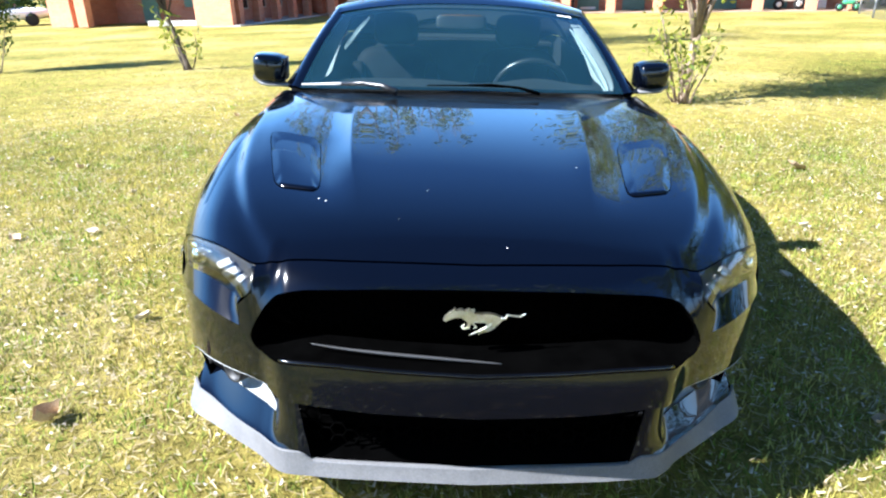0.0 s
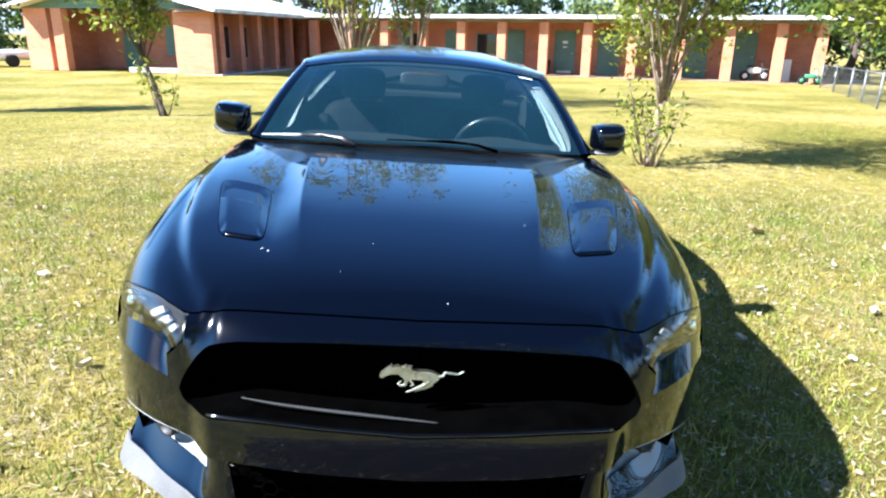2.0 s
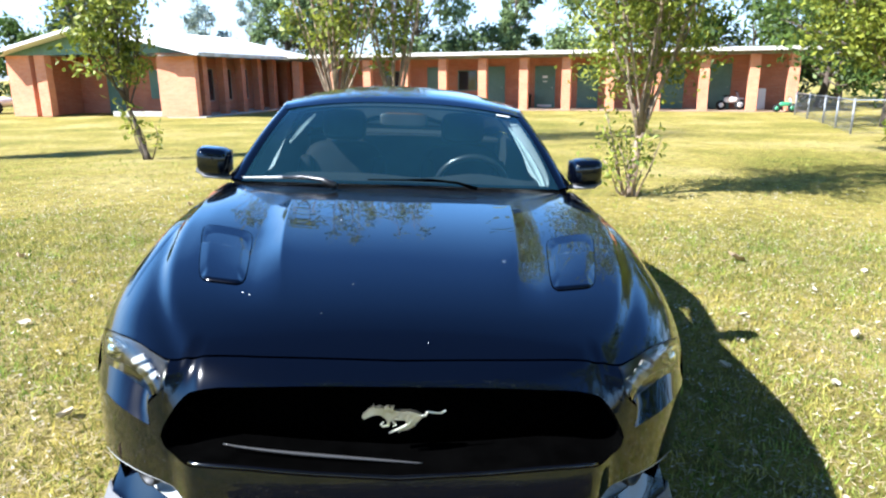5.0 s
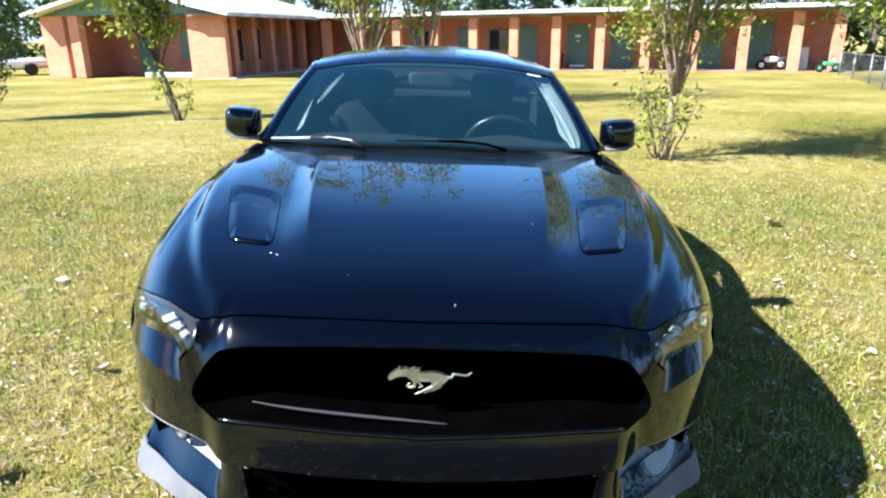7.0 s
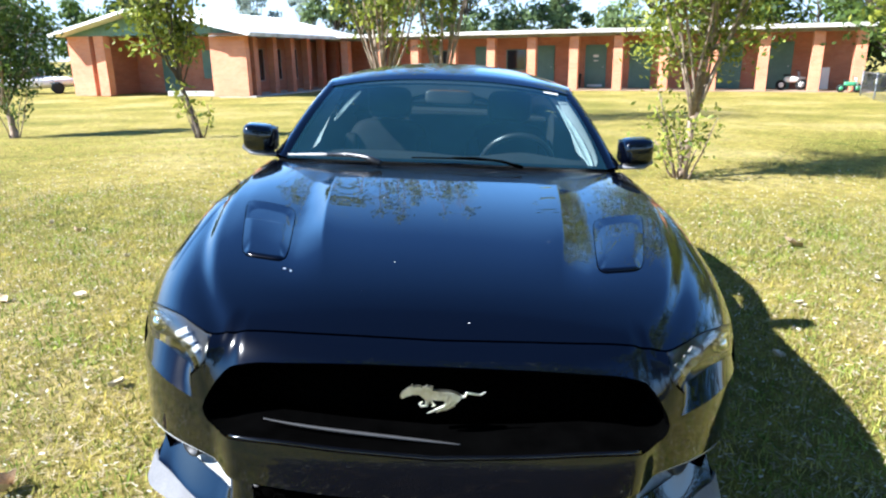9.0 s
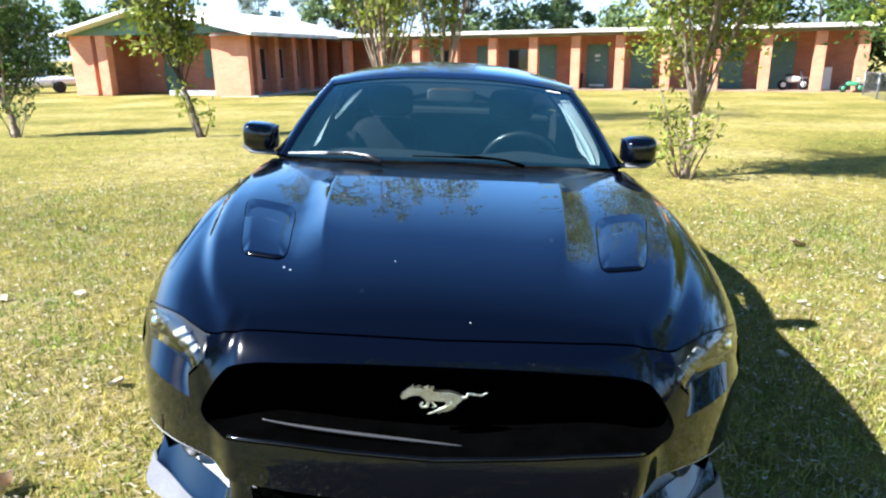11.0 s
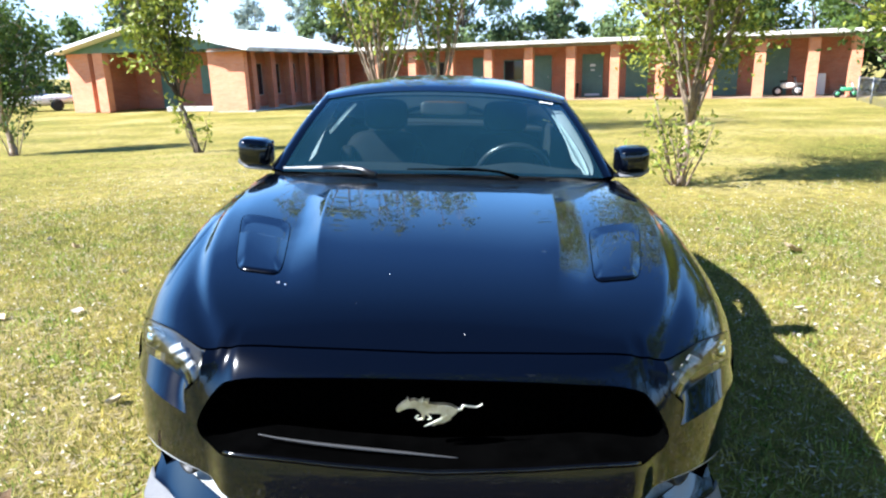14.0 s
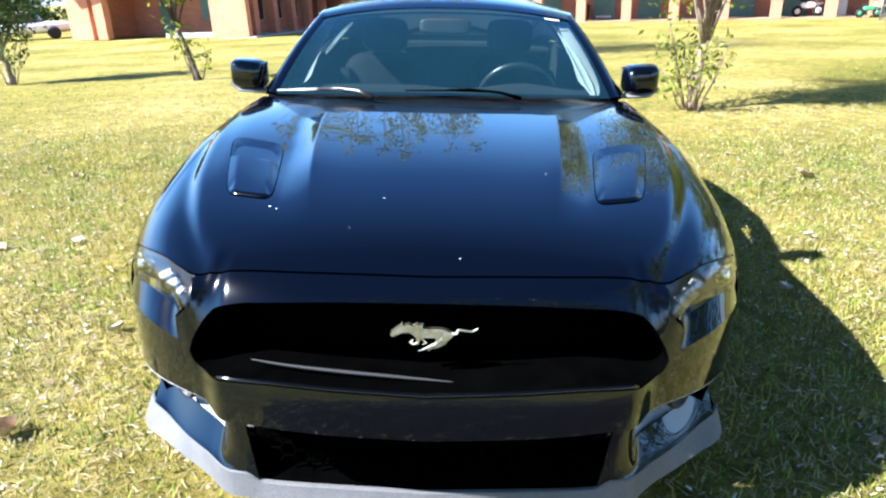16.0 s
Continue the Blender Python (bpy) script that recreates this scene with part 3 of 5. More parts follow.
myrtle("crape_myrtle", 2.8, 6.83, 4.5, (0.10, 0.0), 14, 1.35, 14000, (0.026, 0.050), 4, "many-stemmed small tree with pale bark and sparse yellow-green leaves", fork=0.85, r0=0.048, suckers=12, clear=0.9)
myrtle("crape_myrtle", -4.62, 10.6, 3.3, (-0.34, 0.1), 11, 1.0, 3000, (0.042, 0.08), 7, "leaning small tree with a loose green and rusty crown", fork=1.25, r0=0.036, suckers=4, material=LEAFMYRTLE, clear=0.75, bark=DARKBARK, puff=(0.13, 0.13, 0.12), twigs=6)
myrtle("crape_myrtle", -9.15, 12.2, 3.3, (-0.15, 0.1), 9, 1.15, 6000, (0.035, 0.07), 12, "bushy dark-leaved small tree on the lawn", fork=0.7, r0=0.06, suckers=4, material=LEAFOAK, clear=1.0)
myrtle("crape_myrtle", -1.95, 14.2, 8.2, (0.30, 0.0), 24, 2.0, 3200, (0.05, 0.10), 20, "tall many-stemmed tree with pale fanned stems", fork=0.5, r0=0.062, suckers=6, clear=1.3, puff=(0.10, 0.10, 0.20), twigs=4, sparse=4.2)
myrtle("crape_myrtle", -0.75, 14.8, 8.2, (0.35, 0.0), 16, 1.5, 2200, (0.05, 0.10), 24, "tall many-stemmed tree with pale fanned stems", fork=0.5, r0=0.055, suckers=6, clear=1.5, puff=(0.10, 0.10, 0.20), twigs=4, sparse=4.2)
myrtle("crape_myrtle", 9.3, 10.4, 5.6, (-0.2, 0.0), 22, 2.5, 34000, (0.045, 0.085), 31, "full small tree with drooping leafy branches", fork=0.8, r0=0.055, suckers=2, clear=0.9)
big_tree("oak_tree", 14.6, 18.5, 9.5, 4.2, 0.26, 60, 12000, (0.07, 0.13), LEAFOAK, 41, "dense dark-green tree beside the wire fence", 0.22, "trees beside the fence")
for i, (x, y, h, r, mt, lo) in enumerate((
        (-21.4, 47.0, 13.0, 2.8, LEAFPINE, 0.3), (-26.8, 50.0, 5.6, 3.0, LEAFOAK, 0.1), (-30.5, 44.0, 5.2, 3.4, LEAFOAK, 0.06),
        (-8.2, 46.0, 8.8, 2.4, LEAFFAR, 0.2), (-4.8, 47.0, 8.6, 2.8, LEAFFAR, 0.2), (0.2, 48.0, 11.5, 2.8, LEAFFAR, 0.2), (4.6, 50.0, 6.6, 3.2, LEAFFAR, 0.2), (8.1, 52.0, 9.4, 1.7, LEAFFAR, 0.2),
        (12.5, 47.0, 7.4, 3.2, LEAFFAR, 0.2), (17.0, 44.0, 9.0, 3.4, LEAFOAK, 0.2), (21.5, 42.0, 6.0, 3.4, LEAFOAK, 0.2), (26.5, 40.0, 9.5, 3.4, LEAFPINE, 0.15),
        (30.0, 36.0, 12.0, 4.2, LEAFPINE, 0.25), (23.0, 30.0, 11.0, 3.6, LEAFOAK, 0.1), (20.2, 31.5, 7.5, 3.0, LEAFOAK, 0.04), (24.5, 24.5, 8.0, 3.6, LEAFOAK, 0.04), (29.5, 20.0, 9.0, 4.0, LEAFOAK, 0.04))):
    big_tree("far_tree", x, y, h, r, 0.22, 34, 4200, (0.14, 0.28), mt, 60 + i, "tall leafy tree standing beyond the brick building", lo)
# shade trees added out of view behind and beside the walk, seen only in the car's gloss; they block sky light
for i, (x, y, h, r) in enumerate(((-4.0, -11.5, 12.5, 4.6), (1.2, -8.6, 12.0, 4.0), (6.5, -10.0, 12.5, 4.4), (11.5, -3.5, 11.5, 4.4), (12.5, 3.2, 11.0, 4.2))):
    big_tree("unseen_shade_tree", x, y, h, r, 0.24, 60, 9000, (0.10, 0.18), LEAFOAK, 110 + i, "dense tree added out of view to darken gloss and sky light", 0.28, "shade trees on the lawn")
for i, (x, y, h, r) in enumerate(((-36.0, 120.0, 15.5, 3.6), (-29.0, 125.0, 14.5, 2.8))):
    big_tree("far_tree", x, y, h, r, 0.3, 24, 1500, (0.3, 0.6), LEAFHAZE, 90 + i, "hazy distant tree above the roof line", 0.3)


# ---- fence, bin and toys by the porch ----
def wire_fence():
    f = thing("chain_link_fence", Matrix.Translation((0, 0, 0)), "grey chain-link fence with steel posts beside the lawn", "fence")
    line = [Vector((15.6, 25.6, 0)), Vector((13.6, 20.4, 0)), Vector((11.6, 15.9, 0)), Vector((14.4, 14.6, 0)), Vector((18.5, 13.0, 0)), Vector((24.0, 11.0, 0))]
    h = 0.88
    posts = []
    for a, b in zip(line, line[1:]):
        n = max(1, round((b - a).length / 2.6))
        posts += [a.lerp(b, k / n) for k in range(n)]
    posts.append(line[-1])
    for p in posts:
        z = ground_z(p.x, p.y)
        part("post", mesh_of("post", *tube([(p.x, p.y, z - 0.1), (p.x, p.y, z + h + 0.05)], 0.03, 8)), FENCEWIRE, f)
    rail = [(p.x, p.y, ground_z(p.x, p.y) + h) for p in posts]
    part("top_rail", mesh_of("top_rail", *tube(rail, 0.02, 6)), FENCEWIRE, f)
    wires = []
    for a, b in zip(posts, posts[1:]):
        d = (b - a)
        n = int(d.length / 0.11)
        z = ground_z(a.x, a.y) + 0.03
        for k in range(-9, n):
            for sgn in (0, 1):
                t0, t1 = max(0, k) / n, min(n, k + 9) / n
                z0, z1 = (max(0, k) - k) / 9 * h, (min(n, k + 9) - k) / 9 * h
                if sgn:
                    z0, z1 = h - z0, h - z1
                wires.append(tube([a + d * t0 + Vector((0, 0, z + z0)), a + d * t1 + Vector((0, 0, z + z1))], 0.0018, 3, cap=False))
    ob = part("wire_mesh", mesh_of("wire_mesh", *joined(*wires)), FENCEWIRE, f, "woven wire mesh")
    return f


wire_fence()
PORCH = pose(16.6, 27.8, BASE_Z, 0, 0, math.degrees(ANG))

can = thing("trash_can", PORCH @ pose(-11.9, 1.2, 0.04), "black plastic trash can on the porch", "trash can")
v, f = lathe([(0.0, 0.0), (0.20, 0.0), (0.24, 0.62), (0.26, 0.62), (0.26, 0.66), (0.23, 0.70), (0.0, 0.74)], 24)
part("body", mesh_of("body", [(y, z, x) for x, y, z in v], f), PLASTIC, can)


def ride_on_toy(name, m, body, label, size=1.0):
    t = thing(name, m @ Matrix.Diagonal((size, size, size, 1)), label, "toy")
    for x, r in ((-0.42, 0.22), (0.42, 0.24)):
        v, f = lathe([(r * 0.45, -0.05), (r * 0.9, -0.06), (r, -0.03), (r, 0.03), (r * 0.9, 0.06), (r * 0.45, 0.05), (0, 0.03), (0, -0.03)], 24)
        w = part("wheel", mesh_of("wheel", [(y + x, xx, z + r) for xx, y, z in v], f), RUBBER, t)
        v, f = lathe([(0.0, -0.062), (r * 0.5, -0.062), (r * 0.5, 0.062), (0, 0.062)], 18)
        part("hub", mesh_of("hub", [(y + x, xx, z + r) for xx, y, z in v], f), body, w)
    part("body", placed_bm(0.62, 0.20, 0.26, (0.0, 0, 0.46)), body, t)
    part("seat", placed_bm(0.34, 0.18, 0.08, (-0.20, 0, 0.64)), RUBBER, t)
    part("fender", placed_bm(0.30, 0.16, 0.06, (0.44, 0, 0.52)), body, t)
    part("fork", mesh_of("fork", *joined(*[tube([(0.42, s * 0.08, 0.24), (0.24, s * 0.08, 0.80)], 0.02, 6) for s in (-1, 1)])), GALV, t)
    part("handlebar", mesh_of("handlebar", *tube([(0.20, -0.26, 0.86), (0.24, 0, 0.80), (0.20, 0.26, 0.86)], 0.016, 6)), RUBBER, t)
    return t


def placed_bm(sx, sy, sz, at):
    bm = bmesh.new()
    bmesh.ops.create_cube(bm, size=2)
    bmesh.ops.subdivide_edges(bm, edges=list(bm.edges), cuts=5, use_grid_fill=True)
    for q in bm.verts:
        c = q.co
        r = (abs(c.x) ** 3 + abs(c.y) ** 3 + abs(c.z) ** 3) ** (1 / 3)
        q.co = Vector((c.x / r * sx / 2 + at[0], c.y / r * sy / 2 + at[1], c.z / r * sz / 2 + at[2]))
    for f in bm.faces:
        f.smooth = True
    return bm


ride_on_toy("toy_motorbike", PORCH @ pose(-2.35, 0.75, 0.04, 0, 0, 12), WHITE, "white ride-on toy motorbike parked on the porch", 1.0)
ride_on_toy("toy_tractor", PORCH @ pose(-0.30, -0.55, 0.02, 0, 0, 8), TOYGREEN, "green and white ride-on toy by the porch end", 0.75)
tb = thing("leaning_panel", PORCH @ pose(-1.05, 1.55, 0.04, -8, 0, 0), "pale grey panel leaning against the porch wall", "panel")
part("board", box(0.55, 0.04, 0.95, (0, 0, 0), 0.01), WHITE, tb)

# a pale low car parked broadside far off beside the wing
pv = thing("parked_car", pose(-22.6, 33.5, ground_z(-22.6, 33.5), 0, 0, 33), "white low car parked in the shade beyond the lawn", "car")
part("body", placed_bm(4.7, 1.8, 0.62, (0, 0, 0.58)), WHITE, pv)
part("cabin", placed_bm(2.5, 1.5, 0.62, (-0.3, 0, 1.02)), DARKGLASS, pv)
part("roof", placed_bm(1.9, 1.35, 0.14, (-0.3, 0, 1.30)), WHITE, pv)
for x in (-1.4, 1.4):
    for s in (-1, 1):
        v, f = lathe([(0.0, -0.1), (0.2, -0.11), (0.30, -0.09), (0.31, 0.0), (0.30, 0.09), (0.2, 0.11), (0.0, 0.1)], 24)
        part("wheel", mesh_of("wheel", [(y + x, xx + s * 0.80, z + 0.31) for xx, y, z in v], f), RUBBER, pv)

# out-of-view litter-strewn soil on the open side of the car's nose, darkened to stand for a cast shadow
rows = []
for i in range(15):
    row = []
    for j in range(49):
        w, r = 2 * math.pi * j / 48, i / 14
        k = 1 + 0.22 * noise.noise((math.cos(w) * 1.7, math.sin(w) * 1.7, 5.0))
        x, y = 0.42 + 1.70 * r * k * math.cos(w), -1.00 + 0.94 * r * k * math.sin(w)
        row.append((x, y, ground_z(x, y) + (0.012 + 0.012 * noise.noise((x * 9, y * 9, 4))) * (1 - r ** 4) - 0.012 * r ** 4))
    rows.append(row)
soil = part("shadow_soil_patch", mesh_of("shadow_soil_patch", *sheet(rows)), SOIL, None)
tagged(soil, "out-of-view litter-strewn soil, darkened to stand for a cast shadow", "soil", kind="structure")


# ---- the car, in its own frame: x across, y from the nose to the tail, z up ----
car = thing("car", CAR @ pose(0.018, 0, 0, 0, 0, 0.8), "glossy blue-black two-door coupe parked nose-on on the lawn", "car")

half_width = curve((0.06, 0.12, 0.2, 0.35, 0.5, 0.62, 0.8, 1.1, 1.4, 1.75, 2.0, 3.0, 3.7, 4.3, 4.6, 4.78), (0.40, 0.57, 0.694, 0.808, 0.878, 0.913, 0.941, 0.949, 0.922, 0.921, 0.915, 0.93, 0.955, 0.93, 0.86, 0.70))
crown_z = curve((0.10, 0.21, 0.4, 0.7, 1.0, 1.3, 1.55, 1.8, 2.4, 3.0, 3.8, 4.4, 4.78), (0.765, 0.815, 0.868, 0.918, 0.955, 0.982, 1.0, 1.005, 1.0, 1.01, 1.04, 1.02, 0.90))
crown_n = curve((1.1, 2.0, 4.78), (9.0, 10.0, 9.0))
# the hood's cross-section: a dome whose rim turns up to a crisp crease, a wall that falls off outside it, and the fender's crest
crease_x = curve((0.1, 0.5, 0.63, 0.72, 0.94, 1.13, 1.27, 1.8), (0.29, 0.341, 0.363, 0.379, 0.408, 0.426, 0.436, 0.46))
ridge_x = curve((0.15, 0.25, 0.3, 0.4, 0.54, 0.74, 1.05, 1.4, 1.75), (0.48, 0.545, 0.575, 0.63, 0.685, 0.74, 0.785, 0.81, 0.825))
ridge_z = curve((0.15, 0.22, 0.30, 0.5, 0.8, 1.1, 1.4, 1.75), (0.748, 0.776, 0.800, 0.846, 0.889, 0.924, 0.940, 0.942))
SHOULDER = 0.60


def top_z(x, y):
    a, w, zc = abs(x), half_width(y), crown_z(y)
    xc, xr, zr = crease_x(y), ridge_x(y), ridge_z(y)
    crest = 0.018 * (1 - step(-0.026, 0.024, a - xr)) * (1 - step(1.15, 1.65, y))
    if a >= xr:
        q = min((a - xr) / max(w - xr, 0.02), 1.0)
        return crest + SHOULDER + (zr - SHOULDER) * (1 - q ** 2.2) ** (1 / 2.2)
    # smooth carpet from the middle to the crest, above the fender by a narrow sloping step
    q = a / xr
    base = zc - crest + (zr - zc + crest) * (0.42 * q ** 2 + 0.58 * q ** 4.5)
    deep, rim = 0.022 * step(0.36, 0.95, y), 0.006 * step(0.40, 0.85, y)
    if a > xc:
        wall = min((a - xc) / 0.085, 1.0)
        wall = wall * (1.75 - 0.75 * wall)
        back = max(0.0, 1 - max(0.0, a - xc - 0.085) / 0.20) ** 1.5
        base -= (deep + rim) * wall * back - rim
    else:
        base += rim * math.exp((a - xc) / 0.05)
    return base + crest


lean = curve((0.15, 0.30, 0.45, 0.52, 0.60, 0.68, 0.735, 0.77, 0.80, 0.83), (0.090, 0.045, 0.0, 0.0, 0.014, 0.046, 0.082, 0.112, 0.150, 0.210))


def nose_y(x, z):
    a = abs(x)
    corner = 0.044 * step(0.485, 0.57, a) * (1 - step(0.58, 0.86, a))
    return 0.05 + 0.80 * a ** 4.5 + corner + lean(z) * (1 - 0.85 * step(0.50, 0.60, a))


SECTIONS = {}


def section(x):
    """The car's outline at one distance from its middle plane: from the screen over the hood and down the nose."""
    key = round(abs(x), 4)
    if key in SECTIONS:
        return SECTIONS[key]
    pts = []
    y = 1.9 if key < 0.87 else 1.2
    while True:
        z = top_z(key, y)
        if half_width(y) <= key + 0.002 or y <= nose_y(key, z):
            break
        pts.append((y, z))
        y -= 0.006
    z = pts[-1][1]
    while z > 0.18:
        z -= 0.006
        pts.append((nose_y(key, z), z))
    a = np.array(pts)
    s = np.concatenate(([0], np.cumsum(np.hypot(*np.diff(a, axis=0).T))))
    n = int(s[-1] / 0.005)
    u = np.linspace(0, s[-1], n)
    a = np.stack([np.interp(u, s, a[:, 0]), np.interp(u, s, a[:, 1])], 1)
    k = 6
    pad = np.concatenate([np.repeat(a[:1], k, 0), a, np.repeat(a[-1:], k, 0)])
    a = np.stack([np.convolve(pad[:, i], np.ones(2 * k + 1) / (2 * k + 1), "valid") for i in (0, 1)], 1)
    SECTIONS[key] = a
    return a


def crossing(values, limit, i):
    """Fractional place between i and i + 1 at which falling values pass the limit."""
    a, b = values[i], values[i + 1]
    return i + min(max((a - limit) / (a - b), 0.0), 1.0) if a > b else float(i)


def by_y(x, y):
    """Place along the section where the top passes y."""
    a = section(x)[:, 0]
    k = np.nonzero(a <= y)[0]
    if not len(k):
        return float(np.argmin(a))
    return crossing(a, y, k[0] - 1) if k[0] else 0.0


def by_z(x, z):
    """Place along the section where the nose passes z."""
    a = section(x)[:, 1]
    k = np.nonzero(a >= z)[0]
    if not len(k):
        return 0.0
    return crossing(a, z, k[-1]) if k[-1] < len(a) - 1 else float(k[-1])


def on(x, i):
    a = section(x)
    i = min(max(i, 0.0), len(a) - 1.001)
    k = int(i)
    y, z = a[k] + (a[k + 1] - a[k]) * (i - k)
    return (x, y, z)


def patch(xs, lo, hi, n, flip=False):
    """Part of the front skin between two edges given as functions of x."""
    rows = []
    for x in xs:
        a, b = lo(x), hi(x)
        rows.append([on(x, a + (b - a) * k / n) for k in range(n + 1)])
    return sheet(rows, flip)


def spread(a, b, n, ends=0.0):
    """Stations from a to b, closer together towards both ends."""
    out = []
    for i in range(n + 1):
        t = i / n
        t = (1 - ends) * t + ends * (0.5 - 0.5 * math.cos(math.pi * t))
        out.append(a + (b - a) * t)
    return out


hood_front = curve((0.0, 0.3, 0.5, 0.575, 0.63, 0.69, 0.78, 0.86), (0.205, 0.212, 0.230, 0.240, 0.277, 0.331, 0.418, 0.528))
hood_back = curve((0.0, 0.33, 0.42, 0.50, 0.62, 0.76, 0.80), (1.285, 1.30, 1.285, 1.295, 1.43, 1.71, 1.765))
lamp_low = curve((0.575, 0.605, 0.632, 0.66, 0.70, 0.75, 0.80, 0.87), (0.735, 0.702, 0.681, 0.682, 0.691, 0.697, 0.690, 0.670))
LEDGE_IN = 0.618
ledge = curve((0.60, 0.63, 0.70, 0.77, 0.87), (0.622, 0.626, 0.636, 0.642, 0.626))
bar_low = curve((0.0, 0.22, 0.45, 0.51, 0.56, 0.63, 0.70, 0.76, 0.80, 0.85, 0.92), (0.438, 0.449, 0.463, 0.460, 0.473, 0.477, 0.475, 0.466, 0.452, 0.408, 0.360))
GRILLE_X, GRILLE_MID = 0.588, 0.604
upper_rim = curve((0.0, 0.2, 0.42, 0.48, 0.51, 0.54, 0.563, 0.580, 0.588), (0.756, 0.755, 0.746, 0.736, 0.724, 0.695, 0.660, 0.628, GRILLE_MID))
lower_rim = curve((0.0, 0.2, 0.38, 0.48, 0.53, 0.565, 0.580, 0.588), (0.556, 0.566, 0.575, 0.571, 0.565, 0.570, 0.582, GRILLE_MID))


def grille_top(x):
    return upper_rim(abs(x))


def grille_low(x):
    return lower_rim(abs(x))


def hood_edge(x):
    return by_y(x, hood_front(abs(x)))


def bumper_top(x):
    a = abs(x)
    if a < 0.575:
        return hood_edge(x) + 1.2
    if a <= LEDGE_IN:
        return by_z(x, lamp_low(a)) + 1.0
    return by_z(x, ledge(a))


# hood
xs = [-0.80 + 0.0147 * k for k in range(24)]
xs += [-0.446 + 0.0034 * k for k in range(36)] + [-0.32 + 0.0145 * k for k in range(22)]
xs = xs + [0.0] + [-x for x in reversed(xs)]
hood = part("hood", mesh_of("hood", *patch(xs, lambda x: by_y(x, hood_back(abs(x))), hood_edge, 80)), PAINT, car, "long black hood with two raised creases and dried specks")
thick(hood, 0.012)
# bumper
g = spread(-GRILLE_X, GRILLE_X, 110, 0.92)
pieces = [patch(g, bumper_top, lambda x: by_z(x, grille_top(x)), 10), patch(g, lambda x: by_z(x, grille_low(x)), lambda x: by_z(x, bar_low(abs(x))), 14)]
for s in (-1, 1):
    low = lambda x: by_z(x, 0.572)
    pieces.append(patch([s * v for v in spread(GRILLE_X, LEDGE_IN, 6) + spread(0.63, 0.866, 28) + spread(0.872, 0.928, 10)], low, lambda x: by_z(x, bar_low(abs(x))), 16, s < 0))
    pieces.append(patch([s * v for v in spread(GRILLE_X, LEDGE_IN, 8)], bumper_top, low, 12, s < 0))
    pieces.append(patch([s * v for v in [LEDGE_IN] + spread(0.63, 0.866, 28)], lambda x: by_z(x, ledge(abs(x))), low, 6, s < 0))
    pieces.append(patch([s * v for v in [0.866] + spread(0.872, 0.928, 10)], lambda x: by_z(x, 0.70), low, 8, s < 0))
bumper_mesh = mesh_of("front_bumper", *joined(*pieces))
bm = bmesh.new()
bm.from_mesh(bumper_mesh)
bmesh.ops.remove_doubles(bm, verts=bm.verts, dist=0.0006)
bm.to_mesh(bumper_mesh)
bm.free()
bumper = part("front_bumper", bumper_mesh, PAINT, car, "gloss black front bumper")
thick(bumper, 0.018)


def recess(top, low, xs, depth, shrink):
    """Walls that run back from an opening's rim."""
    rows = []
    loop = [(x, top(x)) for x in xs] + [(x, low(x)) for x in xs[::-1]]
    mid = 0.5 * (top(0) + low(0))
    for k in range(5):
        d = depth * k / 4
        row = []
        for x, z in loop + loop[:1]:
            f = 1 - shrink * k / 4
            px, py, pz = on(x, by_z(x, z))
            row.append((x * (1 - 0.25 * shrink * k / 4), py + 0.004 + d, mid + (pz - mid) * f))
        rows.append(row)
    return sheet(rows)


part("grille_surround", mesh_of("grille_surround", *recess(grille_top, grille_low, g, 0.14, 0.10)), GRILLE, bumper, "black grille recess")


def honeycomb(x0, x1, z0, z1, size, y_of, wire=0.004):
    """A six-sided mesh of bars that follows a curved back plane."""
    pieces, done = [], set()
    dx, dz = size * 1.5, size * math.sqrt(3)
    for i in range(int((x1 - x0) / dx) + 1):
        for j in range(int((z1 - z0) / dz) + 1):
            cx, cz = x0 + i * dx, z0 + j * dz + (dz / 2 if i % 2 else 0)
            for k in range(6):
                p = [(cx + size * math.cos(math.pi / 3 * (k + q)), cz + size * math.sin(math.pi / 3 * (k + q))) for q in (0, 1)]
                key = (round((p[0][0] + p[1][0]) * 500), round((p[0][1] + p[1][1]) * 500))
                if key in done or any(not (x0 <= a <= x1 and z0 <= b <= z1) for a, b in p):
                    continue
                done.add(key)
                pieces.append(tube([(a, y_of(a), b) for a, b in p], wire, 4, cap=False))
    return joined(*pieces)


part("grille_mesh", mesh_of("grille_mesh", *honeycomb(-0.55, 0.55, 0.55, 0.79, 0.019, lambda x: 0.245 + 0.7 * x ** 4, 0.003)), GRILLE, bumper, "black honeycomb grille")
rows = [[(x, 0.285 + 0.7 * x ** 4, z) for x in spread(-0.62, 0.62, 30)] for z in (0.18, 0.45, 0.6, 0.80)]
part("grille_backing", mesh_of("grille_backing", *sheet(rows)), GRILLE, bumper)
part("lower_mesh", mesh_of("lower_mesh", *honeycomb(-0.52, 0.52, 0.24, 0.46, 0.024, lambda x: 0.19 + 0.7 * x ** 4, 0.0035)), GRILLE, bumper, "black honeycomb lower grille")
# thin bright edge along the lower lip of the upper grille
lip = [on(x, by_z(x, grille_low(x))) for x in spread(-0.5, 0.5, 60)]
part("grille_lip", mesh_of("grille_lip", *tube([(x, y + 0.010, z + 0.002) for x, y, z in lip], 0.007, 8)), GLOSSY, bumper, "gloss black lip under the grille")


